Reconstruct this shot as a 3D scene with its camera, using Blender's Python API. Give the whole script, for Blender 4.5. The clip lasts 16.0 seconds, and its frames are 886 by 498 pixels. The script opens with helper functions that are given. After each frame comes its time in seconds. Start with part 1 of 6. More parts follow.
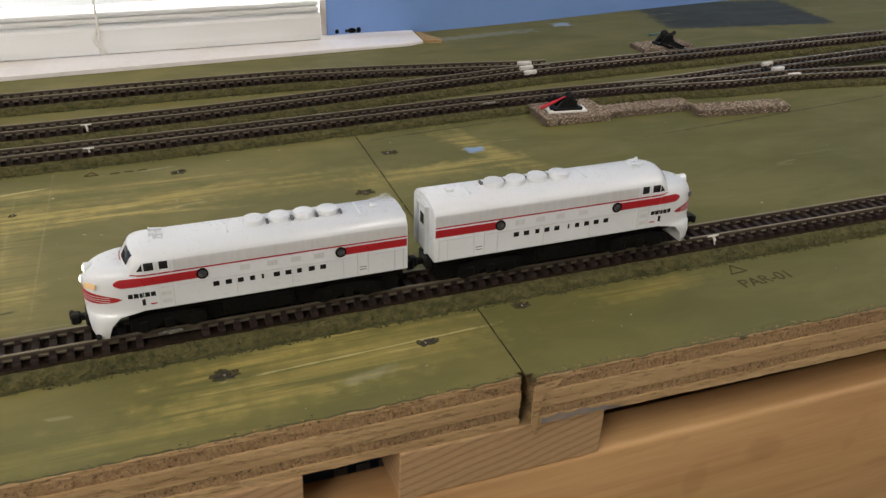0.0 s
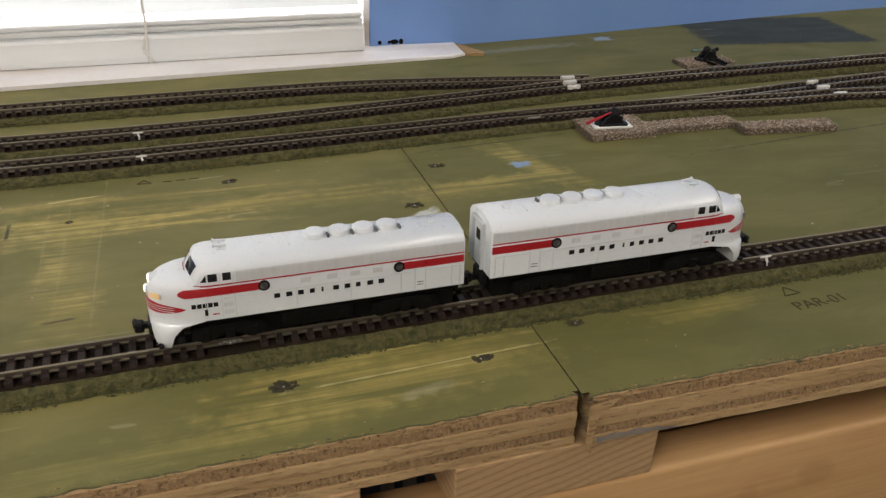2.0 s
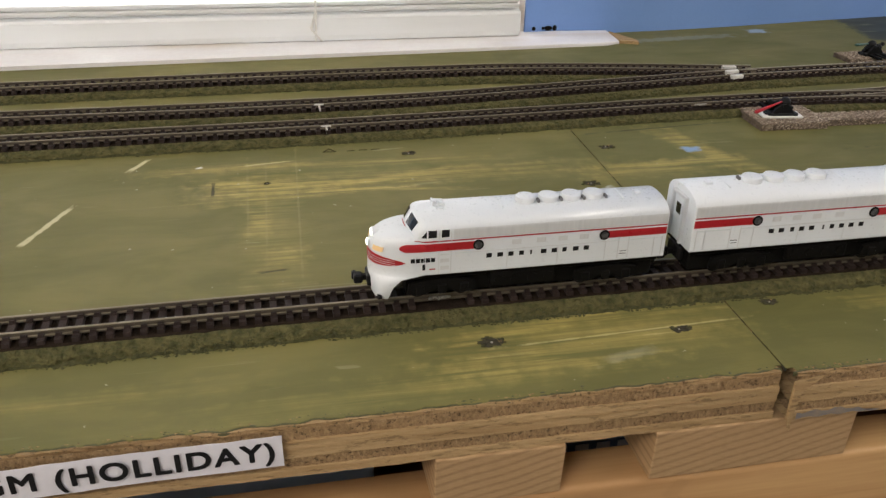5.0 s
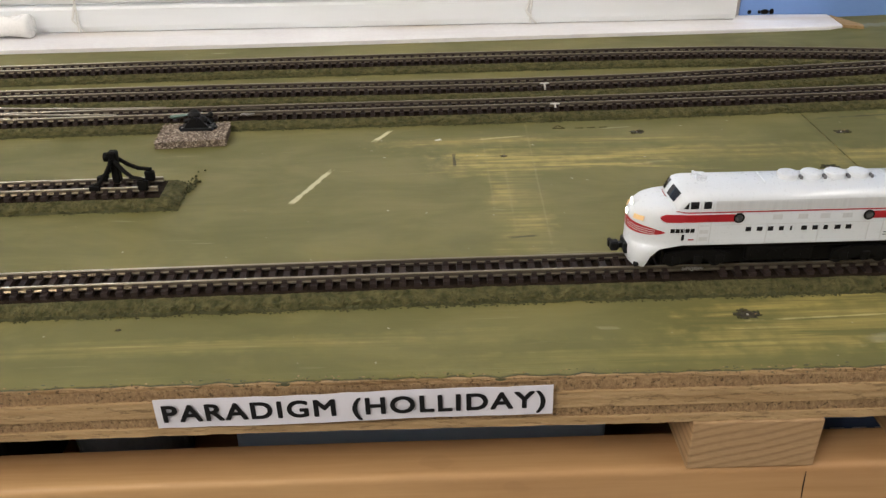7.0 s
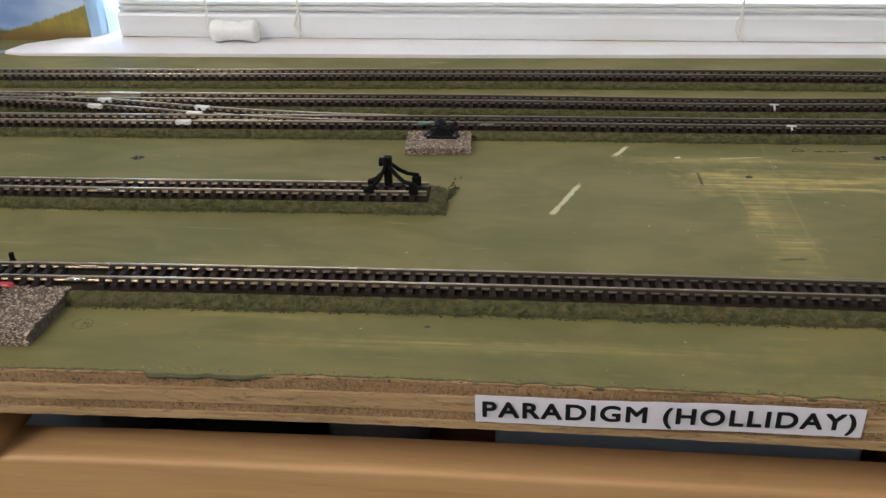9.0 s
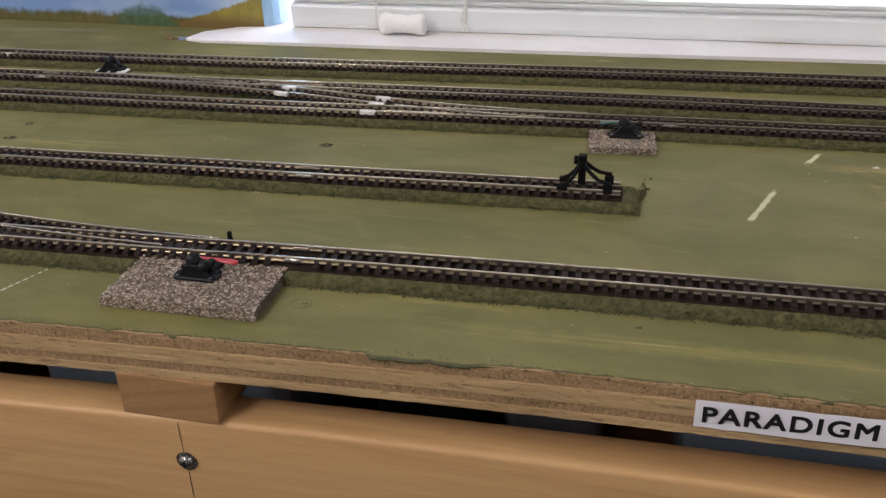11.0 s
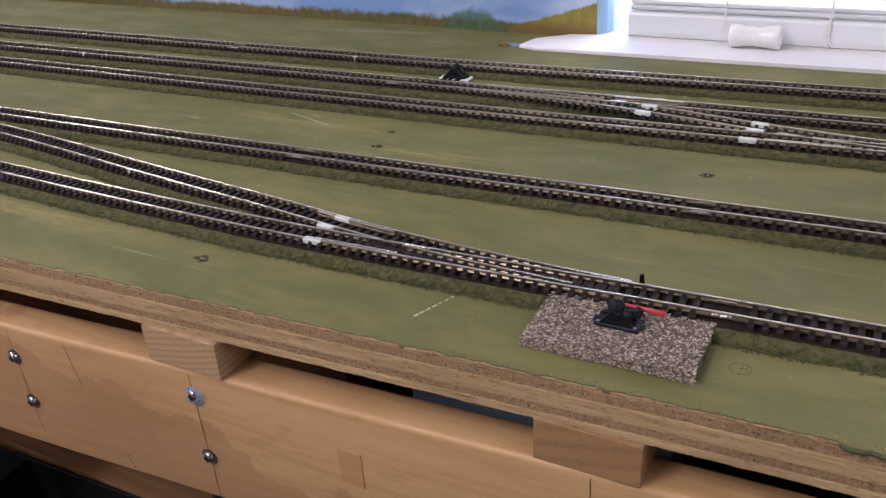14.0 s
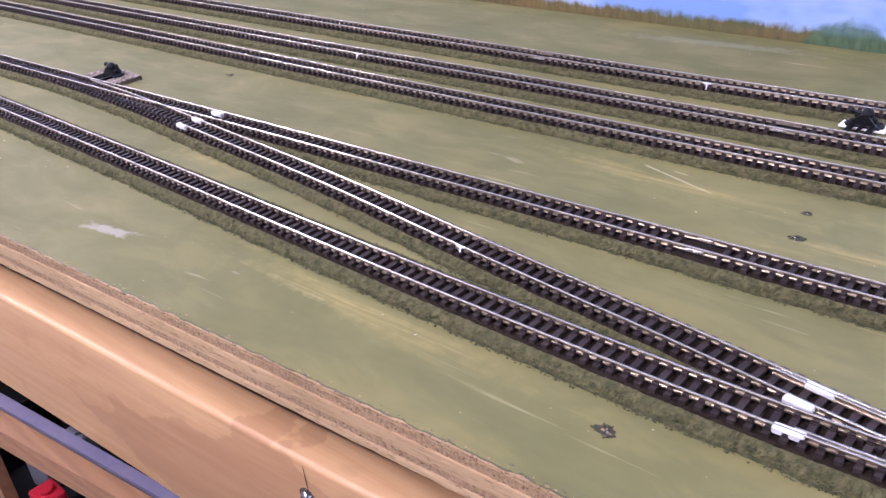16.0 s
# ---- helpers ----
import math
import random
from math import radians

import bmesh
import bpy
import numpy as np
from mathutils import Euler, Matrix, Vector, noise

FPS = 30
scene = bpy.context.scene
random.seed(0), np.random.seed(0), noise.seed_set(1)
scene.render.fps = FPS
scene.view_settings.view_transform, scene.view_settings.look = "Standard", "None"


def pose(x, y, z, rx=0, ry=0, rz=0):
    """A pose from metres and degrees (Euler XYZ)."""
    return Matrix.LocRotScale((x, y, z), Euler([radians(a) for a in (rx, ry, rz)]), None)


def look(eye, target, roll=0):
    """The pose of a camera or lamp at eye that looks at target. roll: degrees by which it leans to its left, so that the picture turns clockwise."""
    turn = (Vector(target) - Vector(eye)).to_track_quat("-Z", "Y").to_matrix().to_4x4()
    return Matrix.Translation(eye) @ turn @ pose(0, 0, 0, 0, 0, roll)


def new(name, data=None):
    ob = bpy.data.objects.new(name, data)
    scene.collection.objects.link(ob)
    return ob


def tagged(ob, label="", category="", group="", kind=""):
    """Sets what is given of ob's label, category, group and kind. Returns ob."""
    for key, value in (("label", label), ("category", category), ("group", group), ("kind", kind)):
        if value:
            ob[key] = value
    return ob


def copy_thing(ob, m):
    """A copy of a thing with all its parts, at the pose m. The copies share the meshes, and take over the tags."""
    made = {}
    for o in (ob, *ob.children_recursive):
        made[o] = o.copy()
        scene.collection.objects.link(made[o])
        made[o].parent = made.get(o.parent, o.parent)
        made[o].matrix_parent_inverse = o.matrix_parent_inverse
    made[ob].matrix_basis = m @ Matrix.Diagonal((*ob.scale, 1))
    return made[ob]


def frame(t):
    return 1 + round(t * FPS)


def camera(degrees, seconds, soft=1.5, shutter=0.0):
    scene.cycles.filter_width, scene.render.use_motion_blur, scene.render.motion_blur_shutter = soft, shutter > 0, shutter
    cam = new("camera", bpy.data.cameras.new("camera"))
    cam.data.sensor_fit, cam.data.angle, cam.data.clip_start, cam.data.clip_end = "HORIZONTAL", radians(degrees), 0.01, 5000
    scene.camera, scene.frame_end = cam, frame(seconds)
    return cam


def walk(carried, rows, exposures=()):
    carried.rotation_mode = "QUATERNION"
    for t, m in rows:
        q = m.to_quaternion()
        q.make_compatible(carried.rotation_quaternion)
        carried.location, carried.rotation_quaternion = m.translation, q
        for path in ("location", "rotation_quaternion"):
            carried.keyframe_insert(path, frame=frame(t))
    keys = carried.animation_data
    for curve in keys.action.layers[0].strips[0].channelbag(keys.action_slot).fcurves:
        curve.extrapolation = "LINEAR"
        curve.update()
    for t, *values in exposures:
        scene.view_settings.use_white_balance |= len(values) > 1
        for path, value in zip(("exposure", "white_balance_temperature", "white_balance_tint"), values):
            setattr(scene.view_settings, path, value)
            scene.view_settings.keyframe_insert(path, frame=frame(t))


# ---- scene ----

# ---------------------------------------------------------------- camera
cam = camera(54.67, 16.0, soft=1.4)
PATH = [
    (0, (-0.09782, -0.18863, 0.15404), (0.21696, 0.63708, -0.31405), 1.29),
    (0.5, (-0.09954, -0.18580, 0.15557), (0.20936, 0.64235, -0.31212), 1.40),
    (1, (-0.10441, -0.18371, 0.15467), (0.19644, 0.64967, -0.30897), 1.53),
    (1.5, (-0.10371, -0.18481, 0.15479), (0.19180, 0.65022, -0.30933), 1.59),
    (2, (-0.10873, -0.18492, 0.15687), (0.18363, 0.65309, -0.30384), 1.73),
    (2.5, (-0.11246, -0.18792, 0.15626), (0.17351, 0.65324, -0.30274), 1.73),
    (3, (-0.12197, -0.19066, 0.15408), (0.15102, 0.65456, -0.30533), 1.81),
    (3.5, (-0.13023, -0.18964, 0.15352), (0.12496, 0.66052, -0.30703), 1.76),
    (5.8, (-0.16630, -0.18848, 0.14736), (-0.03124, 0.68121, -0.32740), 1.75),
    (6, (-0.17348, -0.19017, 0.14506), (-0.05593, 0.68015, -0.33319), 1.80),
    (6.5, (-0.19023, -0.19686, 0.14582), (-0.12732, 0.67676, -0.33670), 0.81),
    (7, (-0.18522, -0.20065, 0.15164), (-0.16950, 0.67663, -0.32810), -0.90),
    (7.5, (-0.20218, -0.20832, 0.15601), (-0.24336, 0.67023, -0.31986), -1.32),
    (8, (-0.21662, -0.20339, 0.15693), (-0.27209, 0.67469, -0.31835), -1.10),
    (8.5, (-0.23520, -0.21308, 0.15869), (-0.30657, 0.66512, -0.31425), -1.05),
    (9, (-0.25121, -0.21444, 0.16175), (-0.34983, 0.66060, -0.31215), -1.19),
    (9.2, (-0.25317, -0.21383, 0.16266), (-0.36044, 0.66094, -0.30985), -1.32),
    (11.3, (-0.30075, -0.22895, 0.16566), (-0.52591, 0.62063, -0.31132), -1.30),
    (11.5, (-0.30806, -0.23276, 0.16673), (-0.54176, 0.61543, -0.30862), -1.00),
    (12, (-0.32537, -0.23527, 0.16811), (-0.59888, 0.60289, -0.30379), -1.34),
    (12.5, (-0.34883, -0.23889, 0.17355), (-0.67402, 0.58203, -0.29585), -2.51),
    (13, (-0.35074, -0.24314, 0.17411), (-0.70562, 0.56383, -0.29797), -3.35),
    (13.5, (-0.35407, -0.24352, 0.17451), (-0.74988, 0.54324, -0.29915), -4.21),
    (14, (-0.37385, -0.22171, 0.17574), (-0.81177, 0.54036, -0.30120), -4.45),
    (14.5, (-0.41515, -0.20213, 0.17733), (-0.89159, 0.53664, -0.29934), -3.58),
    (15, (-0.47809, -0.17533, 0.17634), (-0.99532, 0.53306, -0.30393), -3.54),
    (15.5, (-0.53078, -0.14787, 0.17015), (-1.07020, 0.53558, -0.32171), -3.92),
    (16, (-0.53452, -0.15565, 0.17513), (-1.11828, 0.48687, -0.32124), -5.20),
]

walk(cam, [(t, look(eye, target, roll)) for t, eye, target, roll in PATH],
     [(0, -0.04, 6280, 11), (3.5, -0.1, 6280, 11), (5.8, 0.2, 6200, 11), (6.5, 0.27, 6150, 11), (7.0, 0.17, 6120, 11), (7.5, -0.12, 6050, 12), (9, -0.09, 5850, 12), (11.5, -0.11, 5800, 16), (12.5, -0.10, 5670, 18),
      (13.5, -0.02, 5580, 22), (14.5, 0.02, 5350, 27), (15, 0.07, 5190, 31), (15.5, 0.22, 5110, 36), (16, 0.92, 5020, 38)])

# ---------------------------------------------------------------- world and lamps
MM = 0.001
world = bpy.data.worlds.new("overcast_sky")
scene.world = world
world.use_nodes = True
wn = world.node_tree
sky = wn.nodes.new("ShaderNodeTexSky")
sky.sky_type = "NISHITA"
sky.sun_disc = False
sky.sun_elevation = radians(40)
sky.sun_rotation = radians(20)
wn.nodes["Background"].inputs["Strength"].default_value = 0.12
wn.links.new(sky.outputs[0], wn.nodes["Background"].inputs["Color"])
scene.view_settings.exposure = 0.0


def area_lamp(name, at, target, sx, sy, watts, colour):
    data = bpy.data.lights.new(name, "AREA")
    data.shape, data.size, data.size_y = "RECTANGLE", sx, sy
    data.energy, data.color = watts, colour
    ob = new(name, data)
    ob.matrix_world = look(at, target)
    return ob


# daylight in the window's opening, and the three ceiling fixtures of the room
area_lamp("window_daylight", (-0.267, 0.53, 0.42), (-0.267, 0.0, 0.42), 0.598, 0.84, 20.0, (1.0, 0.975, 0.965))
LAMPS = [(-1.2, -1.35, 33.0, (1.0, 0.91, 0.80)), (1.3, -0.5, 18.5, (1.0, 0.90, 0.78)), (-2.3, -0.35, 23.0, (1.0, 0.84, 0.67))]
for lx, ly, watts, tone in LAMPS:
    area_lamp("ceiling_lamp_light", (lx, ly, 1.36), (lx, ly, 0.0), 0.30, 1.2, watts, tone)



# ---------------------------------------------------------------- materials
def rgb(c):
    return (*c, 1.0)


def base_material(name):
    m = bpy.data.materials.new(name)
    m.use_nodes = True
    nt = m.node_tree
    return m, nt, nt.nodes["Principled BSDF"]


def coords(nt, scale=(1, 1, 1), rot=(0, 0, 0), loc=(0, 0, 0)):
    tc = nt.nodes.new("ShaderNodeTexCoord")
    mp = nt.nodes.new("ShaderNodeMapping")
    mp.inputs["Scale"].default_value = scale
    mp.inputs["Rotation"].default_value = rot
    mp.inputs["Location"].default_value = loc
    nt.links.new(tc.outputs["Object"], mp.inputs["Vector"])
    return mp.outputs[0]


def noise_tex(nt, vec, scale, detail=4.0, rough=0.55, distort=0.0):
    n = nt.nodes.new("ShaderNodeTexNoise")
    n.inputs["Scale"].default_value = scale
    n.inputs["Detail"].default_value = detail
    n.inputs["Roughness"].default_value = rough
    n.inputs["Distortion"].default_value = distort
    nt.links.new(vec, n.inputs["Vector"])
    return n.outputs["Fac"]


def ranged(nt, fac, a, b, lo=0.0, hi=1.0):
    r = nt.nodes.new("ShaderNodeMapRange")
    r.inputs["From Min"].default_value = a
    r.inputs["From Max"].default_value = b
    r.inputs["To Min"].default_value = lo
    r.inputs["To Max"].default_value = hi
    nt.links.new(fac, r.inputs["Value"])
    return r.outputs[0]


def math_node(nt, op, a, b=None):
    n = nt.nodes.new("ShaderNodeMath")
    n.operation = op
    for k, v in enumerate((a, b)):
        if v is None:
            continue
        if isinstance(v, (int, float)):
            n.inputs[k].default_value = v
        else:
            nt.links.new(v, n.inputs[k])
    return n.outputs[0]


def mixed(nt, fac, a, b):
    n = nt.nodes.new("ShaderNodeMix")
    n.data_type = "RGBA"
    for sock, v in ((n.inputs[0], fac), (n.inputs[6], a), (n.inputs[7], b)):
        if isinstance(v, tuple):
            sock.default_value = rgb(v)
        elif isinstance(v, (int, float)):
            sock.default_value = v
        else:
            nt.links.new(v, sock)
    return n.outputs[2]


def bumped(nt, bsdf, height, strength, dist):
    b = nt.nodes.new("ShaderNodeBump")
    b.inputs["Strength"].default_value = strength
    b.inputs["Distance"].default_value = dist
    nt.links.new(height, b.inputs["Height"])
    nt.links.new(b.outputs[0], bsdf.inputs["Normal"])


def surface(name, c1, c2, scale=60.0, stretch=(1, 1, 1), rough=0.5, metal=0.0, bump=0.2, grain=400.0,
            dist=0.0003, spec=0.5, vary=0.0, coat=0.0):
    """Two colours mixed at two scales, with roughness that varies and a fine relief."""
    m, nt, p = base_material(name)
    v = coords(nt, stretch)
    big = ranged(nt, noise_tex(nt, v, scale, 5, 0.6, 0.3), 0.32, 0.68)
    fine = noise_tex(nt, v, grain, 3, 0.6)
    both = math_node(nt, "ADD", math_node(nt, "MULTIPLY", big, 0.7), math_node(nt, "MULTIPLY", ranged(nt, fine, 0.3, 0.7), 0.3))
    col = mixed(nt, both, c1, c2)
    if vary:
        info = nt.nodes.new("ShaderNodeObjectInfo")
        hsv = nt.nodes.new("ShaderNodeHueSaturation")
        nt.links.new(ranged(nt, info.outputs["Random"], 0, 1, 1 - vary, 1 + vary), hsv.inputs["Value"])
        nt.links.new(col, hsv.inputs["Color"])
        col = hsv.outputs[0]
    nt.links.new(col, p.inputs["Base Color"])
    nt.links.new(ranged(nt, fine, 0.3, 0.7, max(rough - 0.08, 0.02), min(rough + 0.1, 1.0)), p.inputs["Roughness"])
    p.inputs["Metallic"].default_value = metal
    p.inputs["Specular IOR Level"].default_value = spec
    p.inputs["Coat Weight"].default_value = coat
    p.inputs["Coat Roughness"].default_value = 0.12
    if bump:
        bumped(nt, p, both, bump, dist)
    return m


def patch_mask(nt, cx, cy, hx, hy, ang=0.0, edge=0.25, ragged=0.25):
    """A soft-edged, ragged rectangle on the board, in millimetres."""
    c, s = math.cos(radians(ang)), math.sin(radians(ang))
    tc = nt.nodes.new("ShaderNodeTexCoord")
    sub = nt.nodes.new("ShaderNodeVectorMath")
    sub.operation = "SUBTRACT"
    sub.inputs[1].default_value = (cx * MM, cy * MM, 0)
    nt.links.new(tc.outputs["Object"], sub.inputs[0])
    mp = nt.nodes.new("ShaderNodeMapping")
    mp.vector_type = "TEXTURE"
    mp.inputs["Rotation"].default_value = (0, 0, radians(ang))
    mp.inputs["Scale"].default_value = (hx * MM, hy * MM, 1)
    nt.links.new(sub.outputs[0], mp.inputs["Vector"])
    ab = nt.nodes.new("ShaderNodeVectorMath")
    ab.operation = "ABSOLUTE"
    nt.links.new(mp.outputs[0], ab.inputs[0])
    sep = nt.nodes.new("ShaderNodeSeparateXYZ")
    nt.links.new(ab.outputs[0], sep.inputs[0])
    far = math_node(nt, "MAXIMUM", sep.outputs[0], sep.outputs[1])
    far = math_node(nt, "ADD", far, ranged(nt, noise_tex(nt, tc.outputs["Object"], 160, 3), 0.3, 0.7, -ragged, ragged))
    return ranged(nt, far, 1.0 - edge, 1.0 + edge * 0.4, 1.0, 0.0)


def green_paint():
    m, nt, p = base_material("green_board_paint")
    v = coords(nt)
    long_v = coords(nt, (0.07, 1.0, 1.0), (0, 0, radians(-4)))
    strokes = noise_tex(nt, long_v, 260, 5, 0.65, 0.4)
    blot = noise_tex(nt, v, 7, 4, 0.6)
    mott = noise_tex(nt, coords(nt, (0.45, 1.0, 1.0), (0, 0, radians(3))), 38, 4, 0.6, 0.5)
    col = mixed(nt, ranged(nt, blot, 0.3, 0.7), (0.128, 0.121, 0.0378), (0.172, 0.156, 0.0538))
    col = mixed(nt, math_node(nt, "MULTIPLY", ranged(nt, mott, 0.42, 0.68), 0.55), col, (0.105, 0.108, 0.0386))
    col = mixed(nt, math_node(nt, "MULTIPLY", ranged(nt, mott, 0.50, 0.30), 0.35), col, (0.215, 0.185, 0.0554))
    col = mixed(nt, math_node(nt, "MULTIPLY", ranged(nt, strokes, 0.5, 0.75), 0.22), col, (0.105, 0.106, 0.0403))
    # thin places where the primer and the yellow wood show through the brush strokes
    thin = math_node(nt, "MULTIPLY", ranged(nt, strokes, 0.50, 0.72), ranged(nt, noise_tex(nt, v, 16, 3, 0.5), 0.55, 0.75))
    col = mixed(nt, math_node(nt, "MULTIPLY", thin, 0.45), col, (0.30, 0.25, 0.085))
    # fine pale scratches along the grain
    hair = noise_tex(nt, coords(nt, (0.025, 1.0, 1.0), (0, 0, radians(-5)), (0.3, 0.1, 0)), 480, 3, 0.5, 0.2)
    hair = math_node(nt, "MULTIPLY", ranged(nt, hair, 0.66, 0.71), ranged(nt, noise_tex(nt, v, 22, 3, 0.5), 0.50, 0.66))
    col = mixed(nt, math_node(nt, "MULTIPLY", hair, 0.45), col, (0.42, 0.38, 0.20))
    worn_left = [(-149, 122, 11, 56, 0, 0.3), (-154, 126, 4.5, 11, 0, 0.8), (-146, 95, 8, 7, 0, 0.6), (-165, 167, 9, 4.5, 2, 0.8), (-146, 158, 30, 9, 3, 0.9), (-128, 150, 44, 3.0, 7, 0.95),
             (-168, 184, 34, 4, 3, 0.7), (-260, 18, 90, 4, 1, 0.35), (-690, 172, 60, 6, -4, 0.35), (-350, 31, 22, 1.6, 0, 0.6), (-868, 88, 60, 9, 6, 0.5),
             (-740, 20, 60, 6, -4, 0.4), (-590, 150, 40, 5, 6, 0.3)]
    worn_right = [(-100, 162, 34, 3.4, 11, 0.9), (-98, 151, 28, 1.6, -8, 0.8), (-85, 164, 82, 9, -1, 0.5), (-52, 24, 48, 12, 6, 0.6), (-62, 35, 34, 3, 9, 0.75), (-110, 8, 60, 5, 3, 0.3), (-75, 14, 40, 4, -4, 0.35), (62, 176, 8, 34, 22, 0.95), (40, 160, 34, 5, 4, 0.9),
             (26, 156, 30, 9, 0, 0.6), (68, 32, 22, 4, 3, 0.8), (-110, 182, 60, 4, 0, 0.45)]
    streak = noise_tex(nt, coords(nt, (0.035, 1.0, 1.0), (0, 0, radians(-4))), 330, 5, 0.7, 0.3)
    for cx, cy, hx, hy, ang, k in worn_left + worn_right:
        f = math_node(nt, "MULTIPLY", patch_mask(nt, cx, cy, hx, hy, ang, 0.7, 0.35), ranged(nt, streak, 0.37, 0.60))
        col = mixed(nt, math_node(nt, "MULTIPLY", f, k), col, (0.40, 0.325, 0.10))
        g = math_node(nt, "MULTIPLY", f, ranged(nt, streak, 0.60, 0.68))
        col = mixed(nt, math_node(nt, "MULTIPLY", g, 0.8 * k), col, (0.58, 0.50, 0.25))
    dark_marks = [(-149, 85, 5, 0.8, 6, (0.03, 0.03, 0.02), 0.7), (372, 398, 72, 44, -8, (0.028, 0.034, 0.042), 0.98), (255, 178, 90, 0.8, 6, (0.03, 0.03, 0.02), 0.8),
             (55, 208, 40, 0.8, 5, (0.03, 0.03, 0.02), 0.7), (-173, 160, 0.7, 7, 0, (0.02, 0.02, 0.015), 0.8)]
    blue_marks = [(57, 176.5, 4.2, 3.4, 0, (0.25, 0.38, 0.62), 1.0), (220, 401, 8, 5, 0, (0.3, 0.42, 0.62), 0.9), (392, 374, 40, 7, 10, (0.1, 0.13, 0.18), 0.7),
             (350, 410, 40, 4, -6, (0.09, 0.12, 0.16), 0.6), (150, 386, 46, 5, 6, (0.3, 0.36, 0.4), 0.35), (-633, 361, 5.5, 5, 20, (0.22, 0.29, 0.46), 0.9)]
    taped_marks = [(-158.5, 150, 0.45, 37, 0, (0.3, 0.26, 0.12), 0.22), (-151, 141, 0.45, 49, -1, (0.3, 0.26, 0.12), 0.22),
             (-138, 136, 0.45, 64, -1.7, (0.32, 0.28, 0.13), 0.24), (-148, 187.5, 11, 0.7, 8, (0.5, 0.45, 0.22), 0.7)]
    pale_marks = [(-180, 186, 1.6, 1.0, 20, (0.7, 0.7, 0.66), 0.9), (-38, 26.5, 40, 0.45, 2.5, (0.50, 0.44, 0.22), 0.65), (-44, 14, 9, 2.2, 12, (0.40, 0.41, 0.33), 0.22), (-234.5, 136, 18.5, 1.15, 68, (0.62, 0.58, 0.36), 0.75),
             (-206, 194, 8, 1.2, 62, (0.62, 0.58, 0.36), 0.9), (-7, 133, 9, 3.4, 25, (0.55, 0.58, 0.55), 0.9), *[(-517 + 1.18 * k, 17.5 + 2.77 * k, 1.1, 0.42, 67, (0.62, 0.62, 0.56), 0.8) for k in (-3, -2, -1, 0, 1, 2, 3)],
             (-884, 2.5, 14, 3.0, 8, (0.42, 0.41, 0.34), 0.5), (-690, 178, 20, 0.6, -18, (0.5, 0.46, 0.28), 0.45), (-760, 372, 60, 5, 4, (0.24, 0.25, 0.16), 0.4)]
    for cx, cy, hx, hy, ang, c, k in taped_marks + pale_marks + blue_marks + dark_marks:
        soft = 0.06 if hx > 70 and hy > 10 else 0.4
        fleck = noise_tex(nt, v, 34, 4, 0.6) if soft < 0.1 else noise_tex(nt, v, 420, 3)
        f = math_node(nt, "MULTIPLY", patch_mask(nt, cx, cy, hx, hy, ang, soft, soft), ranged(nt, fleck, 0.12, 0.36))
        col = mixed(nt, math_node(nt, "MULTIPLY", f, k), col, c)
    # the colour is darker on the right-hand board
    tc = nt.nodes.new("ShaderNodeTexCoord")
    sep = nt.nodes.new("ShaderNodeSeparateXYZ")
    nt.links.new(tc.outputs["Object"], sep.inputs[0])
    col = mixed(nt, ranged(nt, sep.outputs[0], 0.001, 0.003, 0.0, 0.22), col, (0.07, 0.078, 0.028))
    # thin scuffs that run every way
    scuff = noise_tex(nt, coords(nt, (0.12, 1.0, 1.0), (0, 0, radians(28)), (0.7, 0.2, 0)), 190, 2, 0.4, 0.8)
    scuff = math_node(nt, "MULTIPLY", ranged(nt, scuff, 0.71, 0.735), ranged(nt, noise_tex(nt, v, 18, 2), 0.52, 0.62))
    col = mixed(nt, math_node(nt, "MULTIPLY", scuff, 0.35), col, (0.40, 0.38, 0.24))
    speck = ranged(nt, noise_tex(nt, v, 330, 2, 0.4), 0.76, 0.79)
    col = mixed(nt, math_node(nt, "MULTIPLY", speck, 0.6), col, (0.5, 0.48, 0.38))
    nt.links.new(col, p.inputs["Base Color"])
    nt.links.new(ranged(nt, mott, 0.3, 0.7, 0.52, 0.68), p.inputs["Roughness"])
    p.inputs["Specular IOR Level"].default_value = 0.22
    bumped(nt, p, math_node(nt, "ADD", strokes, math_node(nt, "MULTIPLY", noise_tex(nt, v, 900, 2), 0.3)), 0.25, 0.0004)
    return m


